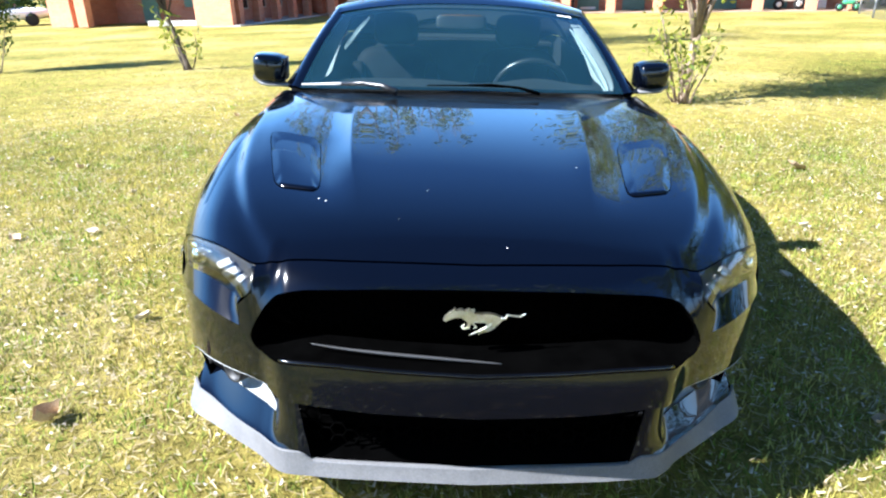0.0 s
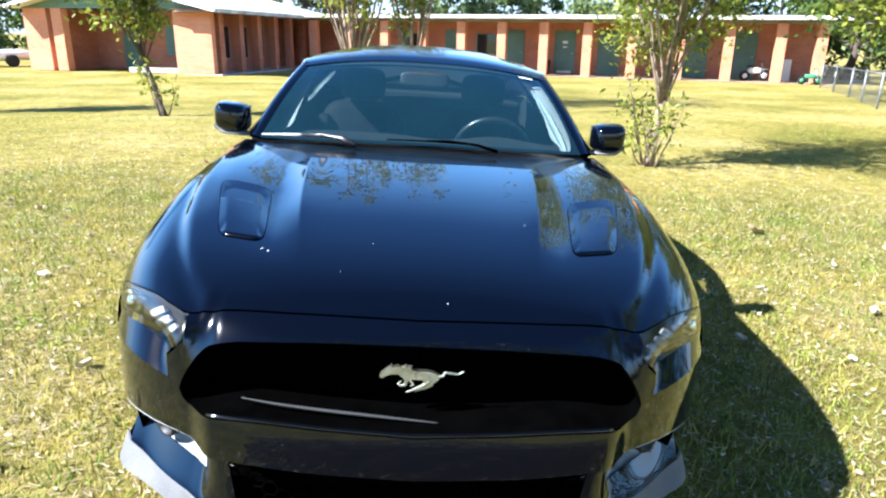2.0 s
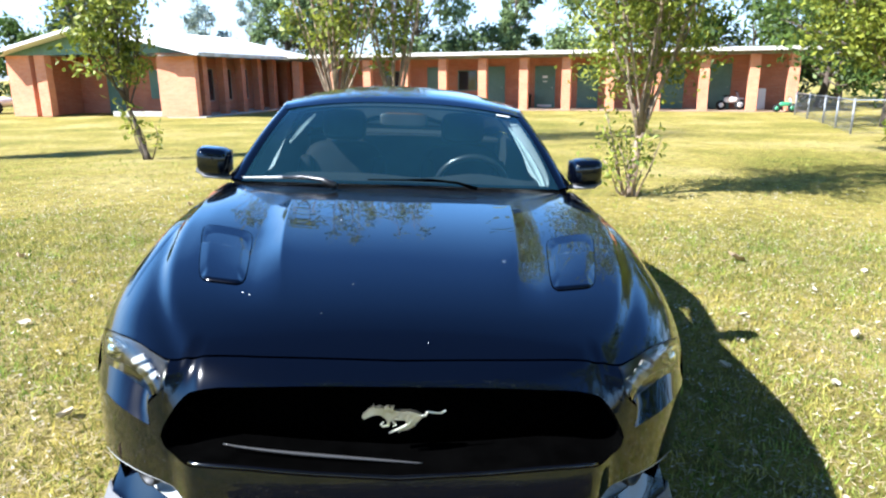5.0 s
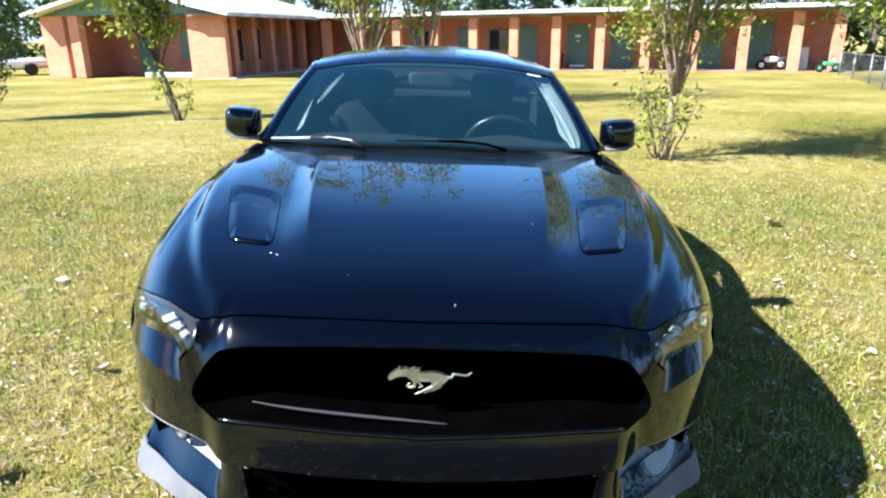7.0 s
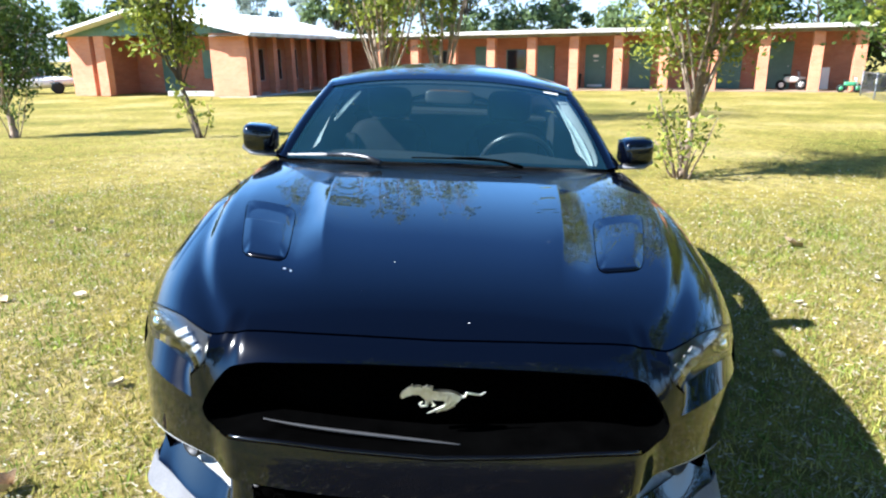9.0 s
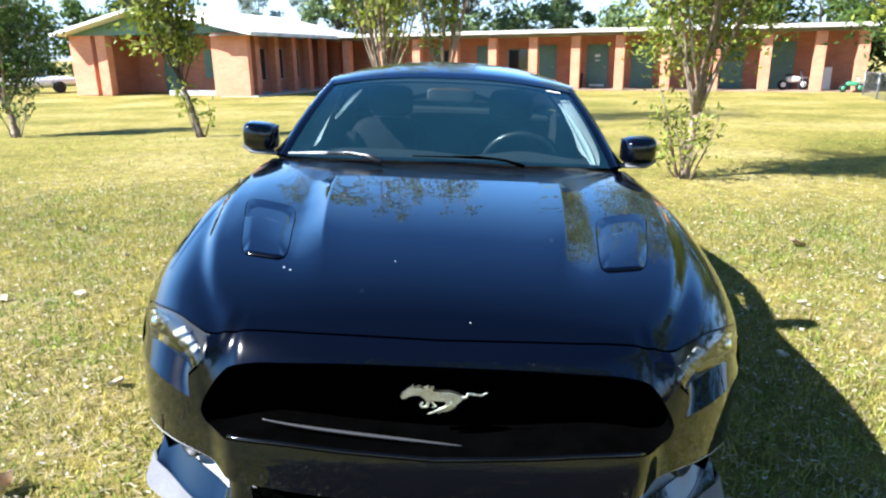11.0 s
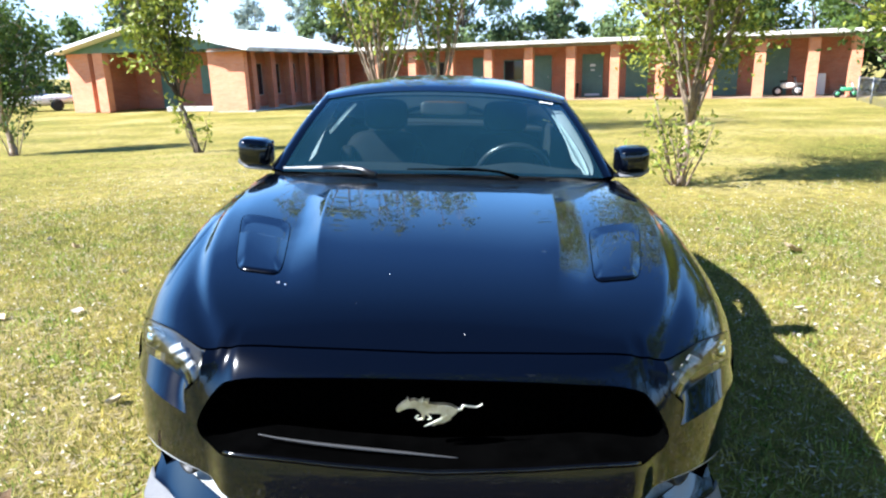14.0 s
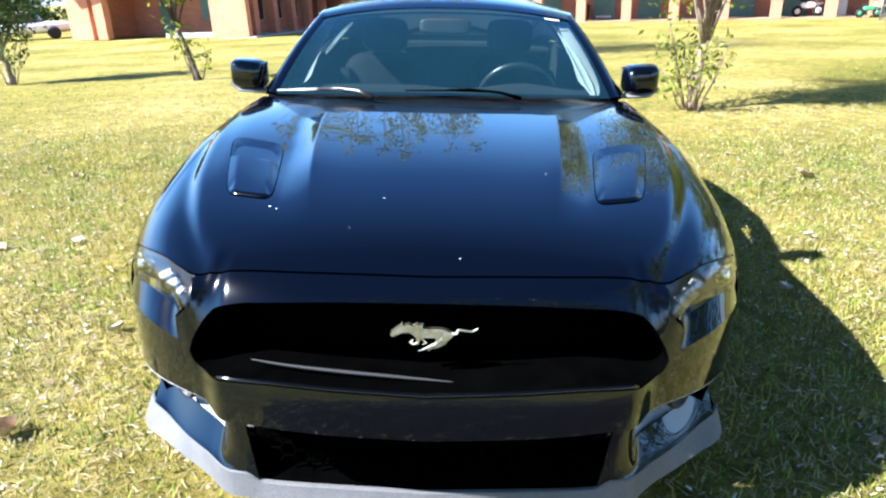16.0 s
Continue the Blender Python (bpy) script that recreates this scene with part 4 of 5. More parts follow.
# strip drawn only where sun catches the inner lip, tapering as it fades
inner = [(x, 0.118 + 0.75 * abs(x) ** 4.3, 0.568 - 0.083 * x) for x in spread(-0.425, 0.065, 50)]
part("grille_strip", mesh_of("grille_strip", *tube(inner, [0.0012 + 0.0034 * math.sin(math.pi * k / 50) ** 0.7 for k in range(51)], 6)), SATIN, bumper, "thin satin strip for the sunlit stretch of the grille's inner lip")

# emblem: a plain galloping silhouette in relief, kept abstract
def relief(outline, depth, bevel=0.0):
    bm = bmesh.new()
    vs = [bm.verts.new((x, 0, z)) for x, z in outline]
    f = bm.faces.new(vs)
    r = bmesh.ops.extrude_face_region(bm, geom=[f])
    bmesh.ops.translate(bm, verts=[v for v in r["geom"] if isinstance(v, bmesh.types.BMVert)], vec=(0, -depth, 0))
    bmesh.ops.recalc_face_normals(bm, faces=list(bm.faces))
    bmesh.ops.triangulate(bm, faces=list(bm.faces))
    return bm


trunk = [(-0.098, -0.008), (-0.095, 0.0), (-0.082, 0.012), (-0.074, 0.017), (-0.070, 0.025), (-0.067, 0.018), (-0.053, 0.022), (-0.044, 0.017), (-0.033, 0.024), (-0.030, 0.019), (-0.019, 0.021), (-0.023, 0.013), (-0.005, 0.010), (0.020, 0.011),
         (0.036, 0.007), (0.051, -0.002), (0.049, -0.009), (0.032, -0.027), (0.014, -0.031), (0.009, -0.014), (-0.018, -0.013), (-0.032, -0.022), (-0.041, -0.009), (-0.053, 0.0), (-0.069, -0.001), (-0.084, -0.007), (-0.092, -0.012)]
limbs = (([(0.046, -0.004), (0.059, -0.002), (0.064, 0.008), (0.077, 0.006), (0.096, 0.004), (0.109, 0.013)], 0.0042, 0.0018), ([(0.025, -0.018), (0.012, -0.032), (-0.006, -0.040), (-0.031, -0.052)], 0.009, 0.0016),
         ([(0.032, -0.025), (0.014, -0.038), (-0.002, -0.043), (-0.008, -0.050)], 0.007, 0.0014), ([(-0.031, -0.016), (-0.034, -0.031), (-0.046, -0.033), (-0.051, -0.028), (-0.044, -0.020)], 0.005, 0.0018),
         ([(-0.025, -0.014), (-0.020, -0.022), (-0.013, -0.029), (-0.022, -0.033)], 0.0035, 0.0015))
shapes = [to_data(relief(trunk, 0.012))]
for line, r0, r1 in limbs:
    v, f = tube([(x, 0, z) for x, z in line], [r0 + (r1 - r0) * k / (len(line) - 1) for k in range(len(line))], 8)
    shapes.append(([(x, 0.7 * y - 0.008, z) for x, y, z in v], f))
em = part("emblem", mesh_of("emblem", *joined(*shapes), smooth=False), SILVER, bumper, "silver running-shape emblem on the grille")
em.location = (0.010, 0.150, 0.684)

# headlights: a slim clear cover whose lower edge sinks into a ledge
def lamp_top(x):
    return by_y(x, hood_front(abs(x))) + 1.5


def lamp_bottom(x):
    return by_z(x, lamp_low(abs(x))) - 0.5


def lamp_point(x, v, sink=0.0):
    a, b = lamp_top(x), lamp_bottom(x)
    px, py, pz = on(x, a + (b - a) * v)
    d = 0.055 * step(0.595, 0.66, abs(x)) * (1 - 0.75 * step(0.70, 0.86, abs(x))) * v ** 1.5
    return Vector((px * (1 - 0.25 * sink), py + d + sink, pz - 0.25 * sink))


for s in (-1, 1):
    hx = [s * v for v in spread(0.578, 0.866, 48, 0.4)]
    cover = sheet([[lamp_point(x, k / 12) for k in range(13)] for x in hx], s < 0)
    tub = sheet([[lamp_point(x, k / 12, 0.045 * math.sin(math.pi * min(max((abs(x) - 0.578) / 0.29, 0.03), 0.97)) ** 0.5) for k in range(13)] for x in hx], s < 0)
    lamp_ob = part("headlight", mesh_of("headlight", *tub), LAMPIN, car, "headlight with three bright bars behind clear cover")
    part("lens", mesh_of("lens", *cover), LENS, lamp_ob, "clear headlight cover")
    for k in range(3):
        bar = []
        for i in range(4):
            u = i / 3
            x, v = 0.705 - 0.022 * k - (0.042 + 0.004 * k) * u, 0.50 + 0.14 * k - (0.34 + 0.02 * k) * u
            bar.append([lamp_point(s * (x - 0.013 * q / 2), v + 0.10 * q / 2, 0.012 - 0.004 * (q == 1)) for q in range(3)])
        lb = part("light_bar", mesh_of("light_bar", *sheet(bar, s > 0)), LEDBAR, lamp_ob, "bright daytime light bar")
        thick(lb, 0.008)
    brow = [lamp_point(s * (0.73 + 0.12 * k / 10), 0.30, 0.016) for k in range(11)]
    part("reflector", mesh_of("reflector", *tube(brow, [0.003 + 0.011 * math.sin(math.pi * k / 10) for k in range(11)], 8)), CHROME, lamp_ob, "curved bright reflector")
    c = lamp_point(s * 0.785, 0.55, 0.030)
    bm = bmesh.new()
    bmesh.ops.create_uvsphere(bm, u_segments=20, v_segments=12, radius=0.027, matrix=Matrix.Translation(c))
    for f in bm.faces:
        f.smooth = True
    part("projector", bm, CHROME, lamp_ob, "round projector lamp")
    rows = []
    for x in [s * v for v in [LEDGE_IN] + spread(0.63, 0.866, 28)]:
        top, low = lamp_point(x, 1.0) + Vector((0, 0.004, -0.004)), Vector(on(x, by_z(x, ledge(abs(x)))))
        rows.append([low.lerp(top, k / 5) for k in range(6)])
    part("lamp_ledge", mesh_of("lamp_ledge", *sheet(rows, s > 0)), PAINT, bumper, "up-facing gloss black ledge under the headlight")
    e = [on(s * LEDGE_IN, by_z(LEDGE_IN, ledge(LEDGE_IN)) + (by_z(LEDGE_IN, lamp_low(LEDGE_IN)) - by_z(LEDGE_IN, ledge(LEDGE_IN))) * k / 6) for k in range(7)]
    wall = [[Vector(p) + Vector((s * 0.0015, 0.07 * q * (k / 6), 0)) for k, p in enumerate(e)] for q in (0, 0.5, 1)]
    part("ledge_wall", mesh_of("ledge_wall", *sheet(wall)), GLOSSY, bumper)


# body sides
def side_rows(y0, y1, n, top_x, low=0.19, arch=None):
    rows = []
    for y in spread(y0, y1, n):
        w, c, e = half_width(y), crown_z(y), crown_n(y)
        zl = low
        if arch and abs(y - arch[0]) < arch[1]:
            zl = max(low, arch[2] + math.sqrt(arch[1] ** 2 - (y - arch[0]) ** 2))
        row = []
        tx = top_x(y) / w
        for k in range(13):
            q = tx + (1 - tx) * math.sin(k / 12 * math.pi / 2)
            if y < 1.785:
                row.append((w * q, y, top_z(w * q, y) - 0.006 * (1 - step(0.786, 0.806, w * q))))
            else:
                row.append((w * q, y, SHOULDER + (c - SHOULDER) * max(0.0, 1 - q ** e) ** 0.625))
        for k in range(1, 15):
            z = SHOULDER - (SHOULDER - zl) * k / 14
            d = (SHOULDER - z) / (SHOULDER - 0.19)
            scoop = 0.022 * math.exp(-((z - 0.40) / 0.10) ** 2) * step(1.4, 1.9, y) * (1 - step(2.9, 3.2, y))
            row.append((w * (1 - 0.055 * d ** 2) - scoop, y, z))
        rows.append(row)
    return rows


def both(rows, s):
    return sheet([[(s * x, y, z) for x, y, z in r] for r in rows], s < 0)


UNDER = lambda y: 0.786
TOP = lambda y: 0.803 if y < 3.9 else 0.803 - 0.06 * (y - 3.9)
for s in (-1, 1):
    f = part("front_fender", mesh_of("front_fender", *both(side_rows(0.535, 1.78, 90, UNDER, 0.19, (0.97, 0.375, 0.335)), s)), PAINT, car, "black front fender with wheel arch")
    thick(f, 0.012)
    tip = patch([s * v for v in spread(0.800, 0.866, 10)], lambda x: by_y(x, 0.565), lambda x: by_y(x, hood_front(abs(x))) + 0.8, 8, s < 0)
    part("fender_tip", mesh_of("fender_tip", *tip), PAINT, f)
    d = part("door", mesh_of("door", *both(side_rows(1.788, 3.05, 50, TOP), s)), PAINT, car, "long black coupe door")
    thick(d, 0.012)
    h = tube([(s * 0.94, 2.72, 0.80), (s * 0.955, 2.76, 0.80), (s * 0.955, 2.90, 0.80), (s * 0.94, 2.94, 0.80)], 0.014, 8)
    part("door_handle", mesh_of("door_handle", *h), PAINT, d)
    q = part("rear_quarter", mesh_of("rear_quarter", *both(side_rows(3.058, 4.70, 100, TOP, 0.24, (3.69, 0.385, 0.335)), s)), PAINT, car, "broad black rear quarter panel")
    thick(q, 0.012)
# tail
tail = []
for i in range(30):
    t = i / 29
    x = -0.80 + 1.6 * t
    tail.append([(x * (1 - 0.02 * k), 4.72 + 0.06 * (1 - (abs(x) / 0.8) ** 3) - 0.10 * max(0, (k - 8) / 8) , 0.24 + 0.68 * k / 12) for k in range(13)])
rb = part("rear_bumper", mesh_of("rear_bumper", *sheet(tail)), PAINT, car, "black tail panel and bumper")
thick(rb, 0.02, 1.0)
for s in (-1, 1):
    for k in range(3):
        part("tail_light", box(0.07, 0.03, 0.17, (s * (0.45 + 0.11 * k), 4.765 - 0.02 * k, 0.68), 0.01), principled("red_lens", (0.35, 0.01, 0.01), 0.15), rb, "red tail light bar")

# greenhouse
roof_z = curve((2.26, 2.35, 2.5, 2.8, 3.2, 3.7, 4.05, 4.36), (1.318, 1.344, 1.366, 1.380, 1.368, 1.27, 1.15, 1.035))
roof_x = curve((2.26, 2.6, 3.1, 3.7, 4.36), (0.627, 0.655, 0.64, 0.595, 0.52))


def roof_point(y, q):
    return (roof_x(y) * q, y, roof_z(y) - (0.055 + 0.035 * step(2.28, 2.65, y)) * abs(q) ** 2.4)


def roof_rows(y0, y1, n):
    return [[roof_point(y, -1 + 2 * k / 24) for k in range(25)] for y in spread(y0, y1, n)]


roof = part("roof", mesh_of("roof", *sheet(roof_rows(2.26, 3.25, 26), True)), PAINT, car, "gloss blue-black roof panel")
roof.data.flip_normals()
thick(roof, 0.03)
rear = part("rear_window", mesh_of("rear_window", *sheet(roof_rows(3.255, 4.34, 20))), REARGLASS, car, "sloping tinted rear window")
rear.visible_shadow = False
deck = part("trunk_lid", mesh_of("trunk_lid", *sheet([[(x, y, crown_z(y) - 0.02 * (x / 0.8) ** 2) for x in spread(-0.79, 0.79, 20)] for y in spread(4.30, 4.77, 8)])), PAINT, car, "short black trunk lid")
thick(deck, 0.012)
part("rear_seal", box(1.06, 0.07, 0.085, (0, 4.355, 0.968), 0.012), PLASTIC, car)


def screen_point(u, v):
    """u across from -1 to 1, v from the cowl (0) to the roof (1)."""
    lo = Vector((0.755 * u, 1.655 + 0.06 * abs(u) ** 2.2, 0.985 - 0.010 * u * u))
    hi = Vector((0.610 * u, 2.26 + 0.035 * u * u, 1.316 - 0.045 * abs(u) ** 2.6))
    p = lo.lerp(hi, v)
    p.z += 0.022 * math.sin(math.pi * v)
    return p


ws = part("windshield", mesh_of("windshield", *sheet([[screen_point(-0.97 + 1.94 * k / 30, v / 16) for k in range(31)] for v in range(17)])), GLASS, car, "tinted windshield with a sticker in its corner")
ws.visible_shadow = False
band = [[screen_point(-0.97 + 1.94 * k / 30, v) + Vector((0, 0.004, -0.006)) for k in range(31)] for v in (0.955, 0.98, 1.0)]
part("top_shade", mesh_of("top_shade", *sheet(band)), INTERIOR, ws, "dark band along the glass")
# pale strips inside the pillars; the left one stands for bright side-window slits
for us, vs in (((0.865, 0.945, 0.865, 0.90), (0.08, 0.84)), ((-0.845, -0.80, -0.785, -0.735), (0.50, 0.93))):
    rows = []
    for k in range(15):
        t = k / 14
        swell = math.sin(math.pi * min(max(t, 0.02), 0.98)) ** 0.35
        a, b = us[0] + (us[2] - us[0]) * t, us[1] + (us[3] - us[1]) * t
        a, b = (a + b) / 2 - (b - a) / 2 * swell, (a + b) / 2 + (b - a) / 2 * swell
        rows.append([screen_point(a + (b - a) * q / 4, vs[0] + (vs[1] - vs[0]) * t) + Vector((0, 0.030, -0.035 - 0.01 * math.sin(math.pi * q / 4))) for q in range(5)])
    tp = part("pillar_strip", mesh_of("pillar_strip", *sheet(rows, True)), PILLARSTRIP, ws, "pale strip behind the glass beside the pillar")
    thick(tp, 0.006)
for s in (-1, 1):
    rows = []
    for k in range(25):
        v = k / 24
        inner = 0.952 - 0.065 * math.exp(-v / 0.07) - 0.03 * math.exp(-(1 - v) / 0.05)
        rows.append([screen_point(s * (inner + (0.972 - inner) * q / 3), v) + Vector((0, 0.003, -0.004)) for q in range(4)])
    part("glass_border", mesh_of("glass_border", *sheet(rows, s < 0)), GLOSSY, ws, "black printed border of the windshield")
rows = [[screen_point(-0.93 + 1.86 * k / 30, v) + Vector((0, 0.003, -0.004)) for k in range(31)] for v in (0.0, 0.018, 0.036)]
part("glass_border", mesh_of("glass_border", *sheet(rows)), GLOSSY, ws, "black printed border of the windshield")
sticker = [[screen_point(0.78 + 0.12 * k / 3, v) + Vector((0, -0.003, 0.003)) for k in range(4)] for v in (0.905, 0.925)]
part("sticker", mesh_of("sticker", *sheet(sticker)), WHITE, ws, "small white sticker")

for s in (-1, 1):
    # screen pillar, from the fender to the roof rail
    rows = []
    for k in range(21):
        v = k / 20
        a = screen_point(s * 0.97, v)
        b = Vector((s * (0.80 + (0.645 - 0.80) * v), 1.78 + (2.36 - 1.78) * v, 0.965 + (1.272 - 0.965) * v + 0.02 * math.sin(math.pi * v)))
        m = (a + b) / 2 + Vector((s * 0.012, -0.008, 0.010))
        rows.append([a, a.lerp(m, 0.5) + Vector((s * 0.003, 0, 0.003)), m, m.lerp(b, 0.5) + Vector((s * 0.003, 0, 0.003)), b])
    p = part("screen_pillar", mesh_of("screen_pillar", *sheet(rows, s < 0)), PAINT, car, "black windshield pillar")
    thick(p, 0.02)
    trim = [[r[0] + Vector((-s * (0.030 + 0.075 * (1 - k / 20) * step(0, 0.2, k / 20)), 0.060, -0.020)), r[2] + Vector((-s * 0.020, 0.045, -0.02)), r[4] + Vector((-s * 0.030, 0.035, -0.012))] for k, r in enumerate(rows)]
    part("pillar_trim", mesh_of("pillar_trim", *sheet(trim)), PALETRIM, p, "pale grey inner pillar trim")
    rail = []
    for y in spread(2.34, 4.30, 34):
        a = Vector(roof_point(y, s))
        rail.append([a, a + Vector((s * 0.018, 0, -0.012)), a + Vector((s * 0.024, 0, -0.034)), a + Vector((s * 0.012, 0, -0.05))])
    part("roof_rail", mesh_of("roof_rail", *sheet(rail, s < 0)), PAINT, car)
    # side glass and rear pillar
    glass, sail = [], []
    for y in spread(1.82, 3.42, 26):
        b = Vector((s * 0.80, y, min(0.985, crown_z(y)) - 0.01))
        t = Vector(roof_point(max(y, 2.36), s)) + Vector((s * 0.014, 0, -0.045))
        if y < 2.36:
            v = (y - 1.78) / (2.36 - 1.78)
            t = Vector((s * (0.80 + (0.645 - 0.80) * v), y, 0.965 + (1.272 - 0.965) * v))
        glass.append([b.lerp(t, k / 6) + Vector((s * 0.02 * math.sin(math.pi * k / 6), 0, 0)) for k in range(7)])
    w = part("side_window", mesh_of("side_window", *sheet(glass, s > 0)), SIDEGLASS, car, "clear side window")
    w.visible_shadow = False
    for y in spread(3.42, 4.35, 16):
        b = Vector((s * 0.80, y, crown_z(y) - 0.03))
        t = Vector(roof_point(y, s)) + Vector((s * 0.014, 0, -0.03))
        sail.append([b.lerp(t, k / 6) + Vector((s * 0.02 * math.sin(math.pi * k / 6), 0, 0)) for k in range(7)])
    p = part("rear_pillar", mesh_of("rear_pillar", *sheet(sail, s > 0)), PAINT, car, "black fastback pillar")
    thick(p, 0.02)

# cowl tray and wipers
cowl = []
for x in spread(-0.775, 0.775, 48):
    a, b = hood_back(abs(x)) - 0.05, screen_point(x / 0.755, 0.0).y + 0.02
    z0 = top_z(x, hood_back(abs(x))) - 0.022
    cowl.append([(x, a + (max(b, a + 0.03) - a) * k / 8, z0 + (0.978 - 0.012 * abs(x) - z0) * step(0, 1, k / 8) - 0.006 * (k in (6, 7))) for k in range(9)])
cowl = part("cowl", mesh_of("cowl", *sheet(cowl, True)), COWL, car, "satin black cowl panel below the windshield")
for pivot, elbow, blade, tip in (((-0.29, 1.555, 0.992), (-0.44, 1.635, 1.004), (-0.36, 1.645, 1.004), (-0.715, 1.665, 0.998)), ((0.33, 1.575, 0.992), (0.12, 1.645, 1.006), (0.22, 1.650, 1.005), (-0.16, 1.645, 1.008))):
    pivot, elbow, blade, tip = Vector(pivot), Vector(elbow), Vector(blade), Vector(tip)
    w = part("wiper", mesh_of("wiper", *tube([pivot, pivot.lerp(elbow, 0.4) + Vector((0, 0, 0.014)), elbow + Vector((0, 0, 0.010)), elbow.lerp(tip, 0.35) + Vector((0, 0, 0.006))], [0.016, 0.012, 0.009, 0.006] if tip.x < -0.5 else [0.009, 0.006, 0.005, 0.004], 8)), WIPERARM if tip.x < -0.5 else GRILLE, car, "black windshield wiper")
    part("wiper_blade", mesh_of("wiper_blade", *tube([blade, blade.lerp(tip, 0.5) + Vector((0, 0, 0.004)), tip], [0.005, 0.008, 0.004] if tip.x < -0.5 else [0.003, 0.004, 0.003], 8)), BLADEGLINT if tip.x < -0.5 else GRILLE, w)

# hood vents: a raised, framed scoop with a slot at its back
def vent(s):
    def at(u, v):
        # rounded corners
        a, b = 2 * u - 1, 2 * v - 1
        f = max(abs(a), abs(b)) / max((abs(a) ** 7 + abs(b) ** 7) ** (1 / 7), 1e-6)
        u, v = 0.5 + 0.5 * a * f, 0.5 + 0.5 * b * f
        y0, y1 = 0.955, 0.522
        y = y0 + (y1 - y0) * v + 0.035 * u
        xi, xo = 0.517 - 0.066 * v, 0.700 - 0.108 * v
        x = xi + (xo - xi) * u
        return x, y
    rows = []
    for v in [0, 0.03] + [0.06 + 0.042 * k for k in range(8)] + [0.392, 0.399, 0.402, 0.407, 0.410, 0.417] + [0.45 + 0.045 * k for k in range(11)] + [0.94, 0.965, 0.98, 0.99, 1.0]:
        row = []
        for u in [0, 0.03, 0.06, 0.10, 0.14, 0.17] + [0.21 + 0.058 * k for k in range(11)] + [0.83, 0.86, 0.90, 0.94, 0.97, 1.0]:
            x, y = at(u, v)
            # the rear half sinks between two slanted walls, the front half is a pad with slanted flanks and a hidden rear mouth
            flank = min(u, 1 - u) / 0.16
            sunk = -0.0065 * min(1.0, v / 0.39)
            pad = 0.006 * min(1.0, (1 - v) / 0.012)
            mouth = step(0.402, 0.407, v)
            row.append((s * x, y, top_z(x, y) + 0.0025 + min(flank, 1.0) * (sunk * (1 - mouth) + pad * mouth)))
        rows.append(row)
    ob = part("hood_vent", mesh_of("hood_vent", *sheet(rows, s < 0)), PAINT, hood, "sunken black hood air vent panel")
    rim = [at(k / 8, 0) for k in range(9)] + [at(1, k / 12) for k in range(1, 13)] + [at(1 - k / 8, 1) for k in range(1, 9)] + [at(0, 1 - k / 12) for k in range(1, 12)]
    # black tube drawn for the shaded gap round the vent panel
    part("vent_gap", mesh_of("vent_gap", *tube([(s * x, y, top_z(x, y) + 0.001) for x, y in rim], 0.0019, 6, True)), GRILLE, ob)


vent(-1)
vent(1)

# small pale droppings and dust flecks dried on the hood
for x, y, r in ((-0.446, 0.479, 0.0026), (-0.425, 0.466, 0.0024), (-0.137, 0.523, 0.0014), (-0.212, 0.367, 0.0010), (0.075, 0.25, 0.0016), (0.33, 0.70, 0.0016), (-0.22, 1.05, 0.0018)):
    fleck = [[(x + r * q * math.cos(k / 8 * 6.2832) * (1 + 0.3 * math.sin(k * 2.1)), y + 1.6 * r * q * math.sin(k / 8 * 6.2832), top_z(x, y) + 0.0022 - 0.0012 * q) for k in range(9)] for q in (0.05, 0.6, 1.0)]
    part("fleck", mesh_of("fleck", *sheet(fleck)), WHITE, hood, "dried pale speck")

# mirrors
for s in (-1, 1):
    bm = bmesh.new()
    bmesh.ops.create_cube(bm, size=1)
    bmesh.ops.subdivide_edges(bm, edges=list(bm.edges), cuts=6, use_grid_fill=True)
    for v in bm.verts:
        c = Vector((v.co.x * 2, v.co.y * 2, v.co.z * 2))
        n = Vector([q / (abs(c.x) ** 4 + abs(c.y) ** 4 + abs(c.z) ** 4) ** 0.25 for q in c]) if c.length else c
        t = (n.y + 1) / 2
        v.co = Vector((n.x * 0.088 * (0.80 + 0.20 * t), n.y * 0.065, n.z * (0.060 + 0.010 * t) + 0.006 * n.x * s))
    bmesh.ops.translate(bm, verts=bm.verts, vec=(s * 0.905, 1.90, 1.034))
    for f in bm.faces:
        f.smooth = True
    mi = part("wing_mirror", bm, PAINT, car, "black wing mirror on a slim arm")
    shell = []
    for k in range(13):
        t = k / 12
        x, w = 0.79 + 0.195 * t, 0.022 + 0.026 * math.sin(math.pi * min(t * 1.1, 1.0))
        z = 0.957 + 0.010 * t + 0.022 * step(0.8, 1.0, t)
        shell.append([(s * x, 1.895 + w * math.cos(q), z + (0.010 + 0.004 * t) * math.sin(q)) for q in [2 * math.pi * i / 12 for i in range(13)]])
    part("mirror_arm", mesh_of("mirror_arm", *sheet(shell, s < 0)), MIRRORSHELL, mi, "grey lower mirror shell and arm")
    part("mirror_glass", box(0.15, 0.006, 0.095, (s * 0.905, 1.966, 0.987), 0.002), MIRROR, mi)

# splitter, corner panels and fog lamps
split_out = curve((0.0, 0.37, 0.45, 0.53, 0.56, 0.62, 0.72, 0.81, 0.89, 0.92), (0.130, 0.150, 0.158, 0.168, 0.185, 0.243, 0.320, 0.392, 0.455, 0.510))


def split_in(a):
    return split_out(a) + 0.014 + 0.05 * step(0.6, 0.9, a)


def split_top(a):
    return 0.198 + 0.026 * step(0.445, 0.49, a) - 0.024 * step(0.52, 0.8, a)


